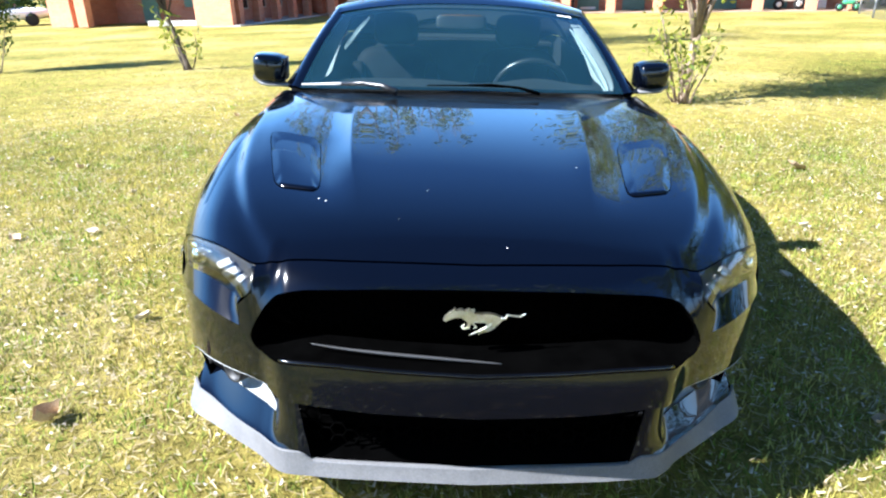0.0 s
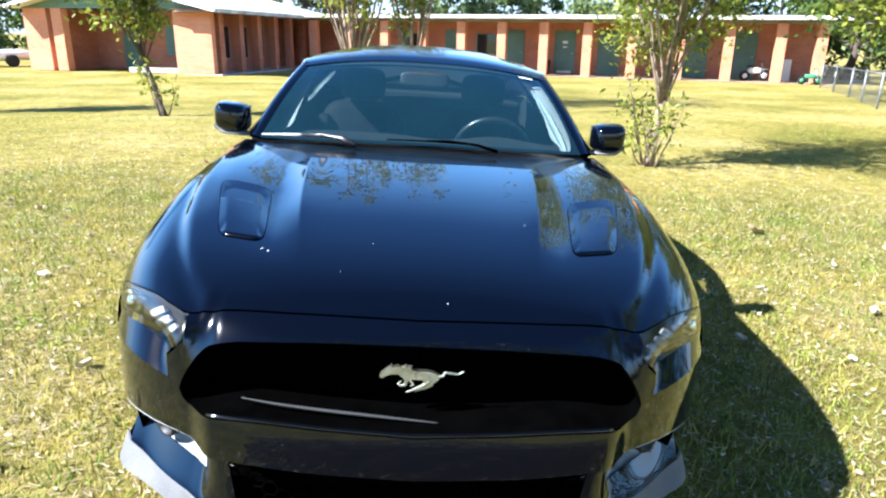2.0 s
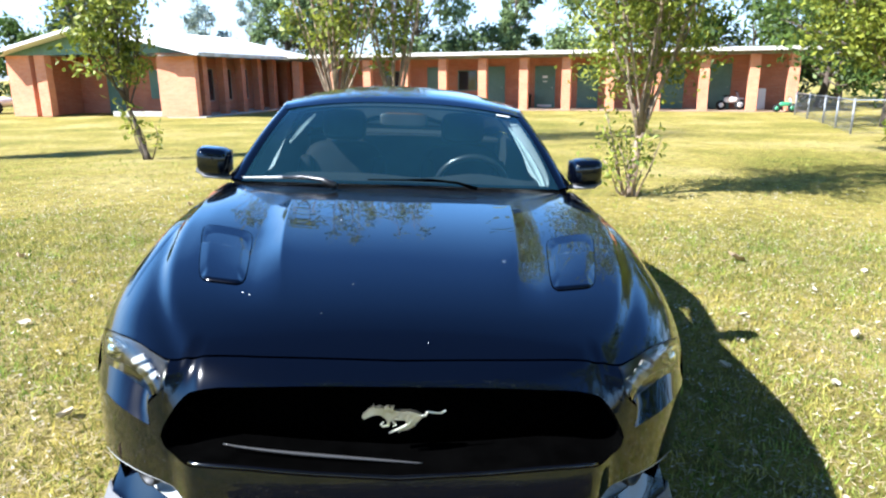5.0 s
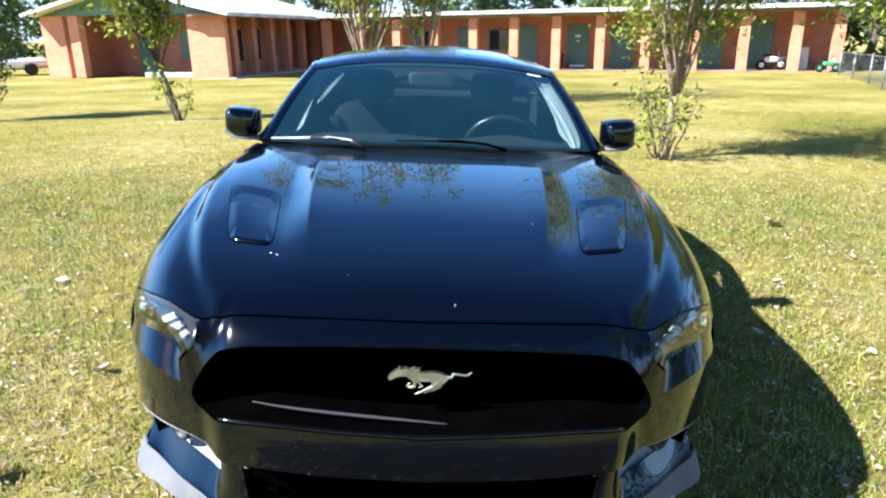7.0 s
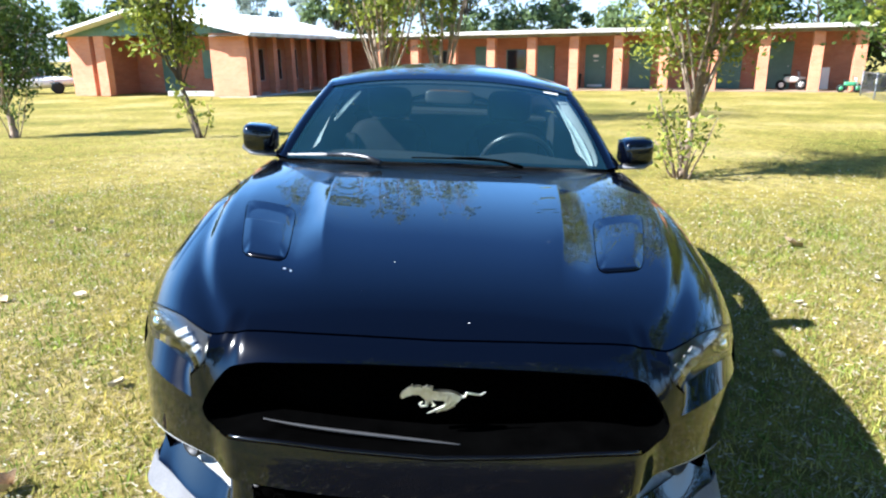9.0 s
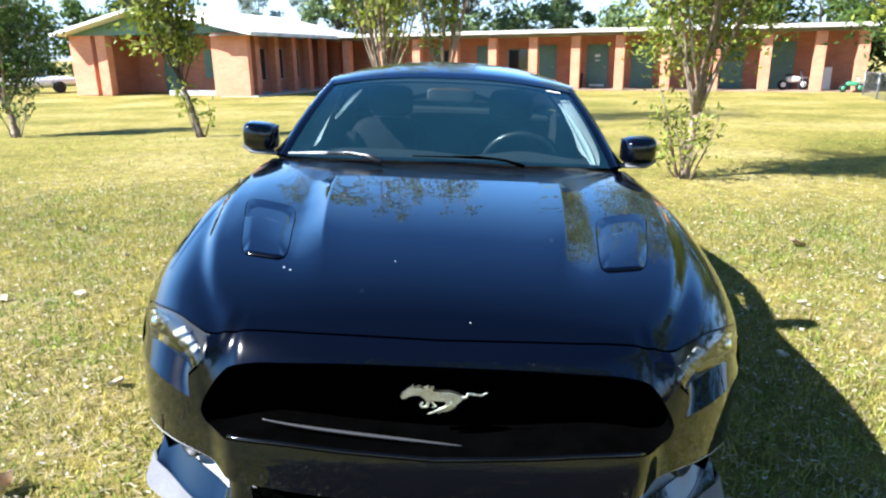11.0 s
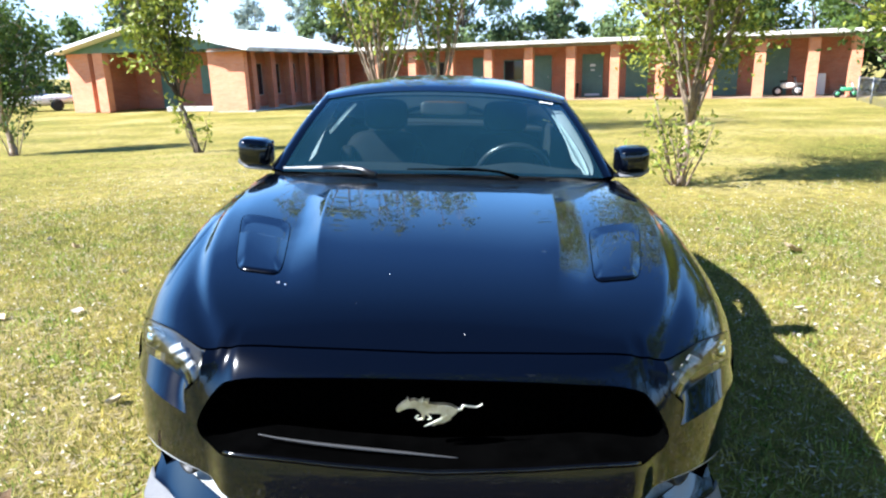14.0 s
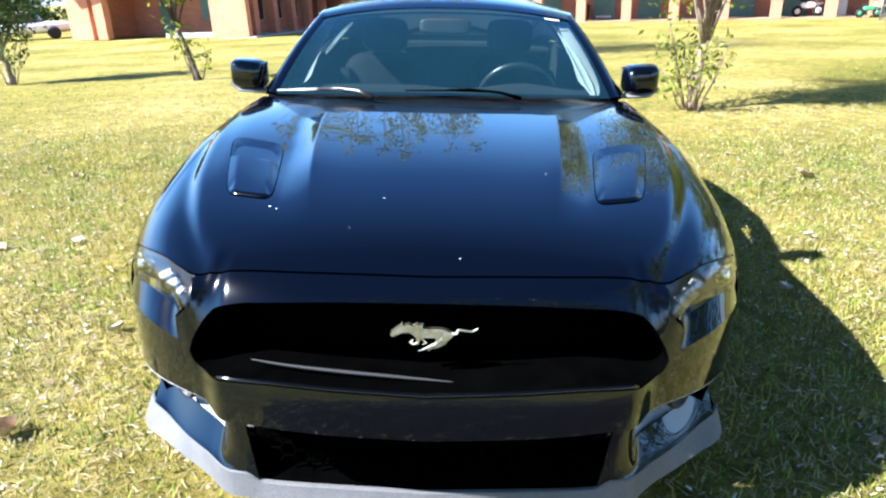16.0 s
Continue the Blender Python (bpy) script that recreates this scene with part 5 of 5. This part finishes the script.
rows, behind = [], []
for x in spread(-0.915, 0.915, 150):
    a = abs(x)
    y, yi, zt, zb = split_out(a), split_in(a), split_top(a), 0.148
    rows.append([(x * 0.97, y + 0.30, zb), (x, y + 0.003, zb), (x, y, zb + 0.003), (x, (y + yi) / 2, (zb + zt) / 2), (x * 0.998, yi - 0.003, zt - 0.003), (x * 0.998, yi, zt), (x * 0.996, yi + 0.010, zt), (x * 0.995, yi + 0.014, zt - 0.018)])
    behind.append([(x * 0.995, yi + 0.010, zt - 0.008), (x * 0.99, yi + 0.04, zt + 0.002), (x * 0.97, yi + 0.10, zt + 0.03), (x * 0.97, yi + 0.18, zt + 0.03)])
sp = part("splitter", mesh_of("splitter", *sheet(rows)), SPLITTER, car, "satin grey front splitter")
sp.data.set_sharp_from_angle(angle=radians(24))
part("valance", mesh_of("valance", *sheet(behind)), GRILLE, sp, "matt black valance behind the splitter")
for s in (-1, 1):
    rows = []
    for x in spread(0.45, 0.88, 44):
        w = step(0.47, 0.58, x)
        zb, zt = split_top(x) - 0.008, 0.445 + (0.262 - 0.445) * w - 0.012 * step(0.6, 0.9, x)
        rows.append([(s * (x + 0.045 * (k / 10) * (1 - w)), split_in(x) + 0.010 + (0.035 + 0.050 * w) * k / 10, zb + (zt - zb) * (k / 10) ** 1.2) for k in range(11)])
    pn = part("corner_panel", mesh_of("corner_panel", *sheet(rows, s < 0)), PAINT, car, "gloss black corner panel above the splitter")
    thick(pn, 0.010)
    rows = []
    for x in spread(0.51, 0.87, 26):
        y, e = split_in(x) + 0.092, 0.012 * step(0.6, 0.9, x)
        rows.append([(s * x, y + a, z - e) for a, z in ((0.0, 0.260), (0.008, 0.250), (0.040, 0.247), (0.066, 0.256), (0.080, 0.32), (0.088, 0.42), (0.094, 0.51 - 0.10 * step(0.72, 0.87, x)))])
    part("pocket", mesh_of("pocket", *sheet(rows, s < 0)), PLASTIC, pn, "dark fog lamp pocket")
    face = Matrix.Translation((s * 0.725, 0.435, 0.330)) @ pose(0, 0, 0, 8, 0, 90 + s * 38)
    v, f = lathe([(0.0, -0.004), (0.02, -0.006), (0.032, -0.002), (0.036, -0.016), (0.042, -0.020), (0.046, -0.012), (0.046, 0.06)], 28)
    fg = part("fog_lamp", mesh_of("fog_lamp", [face @ Vector(p) for p in v], f), PLASTIC, car, "round dark fog lamp in a pocket")
    trim = []
    for k in range(25):
        x = 0.575 + 0.16 * k / 24
        w = math.sin(math.pi * k / 24) ** 0.8
        y = split_in(x) + 0.090
        trim.append([(s * x, y + 0.052 * w * q / 5, 0.264 - 0.012 * step(0.6, 0.9, x) + 0.022 * (q / 5) ** 2) for q in range(6)])
    tr = part("fog_trim", mesh_of("fog_trim", *sheet(trim, s < 0)), PALETRIM, fg, "pale curved trim")
    thick(tr, 0.003, 1.0)

# pale line drawn for sunlight caught on the bumper's lower edge above each fog lamp
for s in (-1, 1):
    edge = [Vector(on(s * x, by_z(x, bar_low(x)))) + Vector((0, 0.004, -0.001)) for x in spread(0.50, 0.865, 36)]
    part("bumper_edge_glint", mesh_of("bumper_edge_glint", *tube(edge, [0.0012 + 0.0026 * math.sin(math.pi * k / 36) for k in range(37)], 6)), PALETRIM, bumper, "pale line for sunlight caught on the lower bumper edge")

# wheels
def wheel(x, y, s):
    hub = new("wheel")
    hub.parent = car
    hub.location = (x, y, 0.345)
    hub.scale = (s, 1, 1)
    tagged(hub, "black tyre on a dark alloy wheel")
    v, f = lathe([(0.24, -0.11), (0.30, -0.125), (0.335, -0.11), (0.345, -0.08), (0.347, 0.0), (0.345, 0.08), (0.335, 0.11), (0.30, 0.125), (0.24, 0.11)], 56)
    part("tyre", mesh_of("tyre", v, f), RUBBER, hub)
    pieces = [lathe([(0.24, 0.115), (0.247, 0.10), (0.225, 0.07), (0.22, -0.10)], 56), lathe([(0.0, 0.095), (0.035, 0.095), (0.05, 0.08), (0.05, 0.05)], 24)]
    for k in range(10):
        w = 2 * math.pi * k / 10
        pieces.append(tube([(0.075, 0.04 * math.cos(w), 0.04 * math.sin(w)), (0.09, 0.14 * math.cos(w + 0.06), 0.14 * math.sin(w + 0.06)), (0.098, 0.235 * math.cos(w), 0.235 * math.sin(w))], [0.020, 0.014, 0.017], 6))
    part("rim", mesh_of("rim", *joined(*pieces)), ALLOY, hub)
    part("brake_disc", mesh_of("brake_disc", *lathe([(0.05, 0.02), (0.17, 0.02), (0.17, -0.01), (0.05, -0.01)], 40)), GALV, hub)


for y in (0.97, 3.69):
    for s in (-1, 1):
        wheel(s * 0.795, y, s)

# underbody and arch liners keep the inside dark
part("underbody", box(1.62, 3.9, 0.06, (0, 2.6, 0.20), 0.02), PLASTIC, car)
part("engine_bay", box(1.10, 1.05, 0.40, (0, 1.02, 0.30), 0.05), PLASTIC, car)

# ---- cabin ----
part("cabin_floor", box(1.5, 2.5, 0.05, (0, 2.8, 0.28), 0.01), INTERIOR, car)
dash = []
for x in spread(-0.74, 0.74, 40):
    cowlb = 0.03 * math.exp(-((x - 0.36) / 0.17) ** 2) + 0.018 * math.exp(-((x + 0.30) / 0.30) ** 4)
    dash.append([(x, 1.60 + 0.16 * (x / 0.74) ** 2, 0.955), (x, 1.78 + 0.05 * (x / 0.74) ** 2, 0.965 + 0.4 * cowlb), (x, 1.92, 0.975 + cowlb), (x, 1.98, 0.955 + cowlb), (x, 1.99, 0.88), (x, 1.95, 0.70), (x, 1.90, 0.5)])
d = part("dashboard", mesh_of("dashboard", *sheet(dash, True)), INTERIOR, car, "charcoal dashboard with instrument hood")
thick(d, 0.02)
ring = [(0.36 + 0.185 * math.cos(k / 40 * 2 * math.pi), 2.12 - 0.07 * math.sin(k / 40 * 2 * math.pi), 0.90 + 0.17 * math.sin(k / 40 * 2 * math.pi)) for k in range(40)]
sw = part("steering_wheel", mesh_of("steering_wheel", *tube(ring, 0.016, 10, True)), WHEELGRIP, car, "black leather steering wheel")
spokes = [tube([(0.36, 2.10, 0.90), (0.36 + 0.18 * math.cos(w), 2.12 - 0.07 * math.sin(w), 0.90 + 0.165 * math.sin(w))], [0.03, 0.016], 8) for w in (0.1, 3.04, 4.71)]
part("spokes", mesh_of("spokes", *joined(*spokes, tube([(0.36, 2.05, 0.91), (0.36, 2.11, 0.90)], [0.06, 0.075], 16))), INTERIOR, sw)


def soft_box(sx, sy, sz, e=4.0, cuts=8):
    bm = bmesh.new()
    bmesh.ops.create_cube(bm, size=2)
    bmesh.ops.subdivide_edges(bm, edges=list(bm.edges), cuts=cuts, use_grid_fill=True)
    for v in bm.verts:
        c = v.co
        r = (abs(c.x) ** e + abs(c.y) ** e + abs(c.z) ** e) ** (1 / e)
        v.co = Vector((c.x / r * sx / 2, c.y / r * sy / 2, c.z / r * sz / 2))
    for f in bm.faces:
        f.smooth = True
    return bm


def placed(bm, m):
    bmesh.ops.transform(bm, matrix=m, verts=bm.verts)
    return bm


for s in (-1, 1):
    st = new("seat")
    st.parent = car
    tagged(st, "black leather front seat with headrest")
    part("cushion", placed(soft_box(0.52, 0.54, 0.20), pose(s * 0.37, 2.42, 0.52, 6)), LEATHER, st)
    part("backrest", placed(soft_box(0.50, 0.17, 0.58), pose(s * 0.37, 2.78, 0.76, -18)), LEATHER, st)
    for q in (-1, 1):
        part("bolster", placed(soft_box(0.10, 0.20, 0.46), pose(s * 0.37 + q * 0.22, 2.73, 0.73, -18)), LEATHER, st)
    part("headrest", placed(soft_box(0.27, 0.11, 0.19), pose(s * 0.37, 2.90, 1.135, -12)), LEATHER, st)
    part("headrest_posts", mesh_of("headrest_posts", *joined(*[tube([(s * 0.37 + q, 2.84, 0.98), (s * 0.37 + q, 2.89, 1.10)], 0.007, 6) for q in (-0.06, 0.06)])), CHROME, st)
part("rear_seat", placed(soft_box(1.2, 0.5, 0.6, 5), pose(0, 3.55, 0.72, -12)), LEATHER, car, "black rear bench")
part("console", box(0.24, 1.0, 0.30, (0, 2.4, 0.36), 0.04), INTERIOR, car)
mr = part("rear_view_mirror", placed(soft_box(0.25, 0.035, 0.075, 5), pose(0.0, 2.16, 1.235, -8)), INTERIOR, car, "dark rear-view mirror behind the windshield")
part("mirror_stem", mesh_of("mirror_stem", *tube([(0, 2.16, 1.245), (0, 2.205, 1.268)], 0.010, 8)), INTERIOR, mr)
hl = [[(roof_x(y) * 0.93 * (-1 + 2 * k / 12), y, roof_z(y) - 0.055 * abs(-1 + 2 * k / 12) ** 2.6 - 0.045) for k in range(13)] for y in spread(2.30, 3.3, 10)]
part("headliner", mesh_of("headliner", *sheet(hl)), INTERIOR, car)
for s in (-1, 1):
    rows = [[(s * (0.745 - 0.02 * (k == 4)), y, 0.30 + (0.70 + 0.04 * step(2.0, 2.4, y)) * k / 4) for k in range(5)] for y in spread(1.9, 3.4, 8)]
    part("door_card", mesh_of("door_card", *sheet(rows)), INTERIOR, car)
    rows = [[(s * 0.745, y, 0.30 + (min(crown_z(y), 1.0) - 0.26) * k / 4) for k in range(5)] for y in spread(3.35, 4.45, 8)]
    part("rear_side_trim", mesh_of("rear_side_trim", *sheet(rows)), INTERIOR, car)
part("parcel_shelf", box(1.46, 0.62, 0.03, (0, 4.08, 0.955), 0.008), INTERIOR, car)
part("rear_bulkhead", box(1.46, 0.04, 0.66, (0, 3.95, 0.29), 0.008), INTERIOR, car)


# ---- turf: blades near the car, tufts further off, straw and fallen leaves ----
def blades(rng, n, x0, x1, y0, y1, length, width, lean, lift=0.0, edge=1.5):
    x, y = rng.uniform(x0, x1, n), rng.uniform(y0, y1, n)
    keep = np.array([noise.noise((a * 1.1, b * 1.1, 3.0)) + 0.6 * noise.noise((a * 5, b * 5, 9.0)) for a, b in zip(x, y)]) > rng.uniform(-1.3, 0.3, n)
    bare = ((x - 0.42) / 1.35) ** 2 + ((y + 0.72) / 0.58) ** 2 > rng.uniform(0.25, 1.35, n)
    fade = np.minimum.reduce([x - x0, x1 - x, y - y0, y1 - y]) > rng.uniform(0, edge, n)
    keep &= bare & fade
    x, y = x[keep], y[keep]
    n = len(x)
    z = np.array([ground_z(a, b) for a, b in zip(x, y)]) - 0.004 + lift
    w, l = rng.uniform(0, 6.283, n), rng.uniform(length[0], length[1], n)
    tilt = rng.uniform(lean[0], lean[1], n)
    d = np.stack([np.cos(w) * np.sin(tilt), np.sin(w) * np.sin(tilt), np.cos(tilt)], 1)
    side = np.stack([-np.sin(w), np.cos(w), rng.normal(0, 0.3, n)], 1) * (width * rng.uniform(0.6, 1.4, n))[:, None]
    p = np.stack([x, y, z], 1)
    tip = p + d * l[:, None]
    v = np.stack([p - side, p + side, tip + side * 0.35, tip - side * 0.35], 1).reshape(-1, 3)
    return v, n


rng = np.random.default_rng(5)
v, n = blades(rng, 330000, -5.6, 6.2, -2.8, 5.6, (0.02, 0.055), 0.0026, (0.2, 1.25))
v2, n2 = blades(rng, 190000, -12.0, 13.0, -6.0, 14.0, (0.015, 0.038), 0.004, (0.5, 1.35), 0.0, 4.0)
v3, n3 = blades(rng, 90000, -22.0, 23.0, -10.0, 30.0, (0.015, 0.03), 0.008, (0.6, 1.3), 0.0, 8.0)
turf = part("grass", quads("grass", np.concatenate([v, v2, v3]), n + n2 + n3), BLADE, None)
tagged(turf, "short sunlit lawn grass in yellow and green tufts", "grass", kind="stuff")
v, n = blades(rng, 170000, -5.6, 6.2, -2.8, 6.0, (0.02, 0.055), 0.0022, (1.15, 1.57), 0.012)
straw = part("straw", quads("straw", v, n), STRAW, None)
tagged(straw, "dry tan grass clippings lying on the lawn", "straw", kind="stuff")

v, n = blades(rng, 26000, -5.6, 6.2, -2.5, 8.0, (0.008, 0.026), 0.005, (1.1, 1.57), 0.022)
v2, n2 = blades(rng, 1300, -1.3, 2.1, -1.6, 0.1, (0.015, 0.04), 0.006, (1.1, 1.57), 0.030, 0.2)
v, n = np.concatenate([v, v2]), n + n2
litter = part("litter", quads("litter", v, n), LITTER, None)
tagged(litter, "pale flecks of dead leaf scattered over the grass", "litter", kind="stuff")


def leaf_mesh(rng, size, curl):
    """A dry leaf: an oval sheet, cupped and crumpled, with a thin stalk."""
    rows = []
    for i in range(7):
        t = i / 6
        w = size * 0.42 * math.sin(math.pi * min(max(t, 0.04), 0.97)) ** 0.8
        rows.append([(size * (t - 0.5), w * (j / 2 - 1), size * curl * ((j / 2 - 1) ** 2 * 0.55 + (t - 0.5) ** 2) + rng.normal(0, size * 0.035)) for j in range(5)])
    st = tube([(size * 0.48, 0, size * curl * 0.25), (size * 0.8, size * 0.1, size * curl * 0.3)], size * 0.015, 4)
    return mesh_of("leaf", *joined(sheet(rows), st))


spots = [(2.76, 3.89, 0.19, 1), (1.73, 1.85, 0.065, 0), (2.71, 2.25, 0.075, 0), (-2.16, 2.31, 0.07, 0), (-1.41, 1.27, 0.07, 0), (-1.45, 0.55, 0.10, 1), (-2.55, 2.2, 0.08, 1), (3.5, 2.9, 0.07, 0), (2.9, 1.4, 0.07, 0), (2.45, 1.05, 0.07, 0), (2.2, 2.6, 0.055, 0)]
for k in range(60):
    x = rng.uniform(-4.0, 4.6)
    if -1.25 < x < 1.5:
        continue
    spots.append((x, rng.uniform(-0.3, 6.0), rng.uniform(0.03, 0.06), int(rng.integers(0, 2))))
kinds = [[leaf_mesh(rng, 1.0, c) for c in (0.25, 0.5, 0.8)] for _ in range(2)]
for k, (x, y, size, dry) in enumerate(spots):
    me = kinds[dry][k % 3]
    if not me.materials:
        me.materials.append(DEADLEAF if dry else PALELEAF)
    lf = new("fallen_leaf", me)
    lf.matrix_world = pose(x, y, ground_z(x, y) + 0.018 + 0.12 * max(0.0, size - 0.1), rng.uniform(-20, 20), rng.uniform(-20, 20), rng.uniform(0, 360)) @ Matrix.Diagonal((size, size, size, 1))
    tagged(lf, "curled brown dead leaf lying on the grass" if dry else "pale bleached fallen leaf lying on the grass", "leaf", "fallen leaves on the lawn")
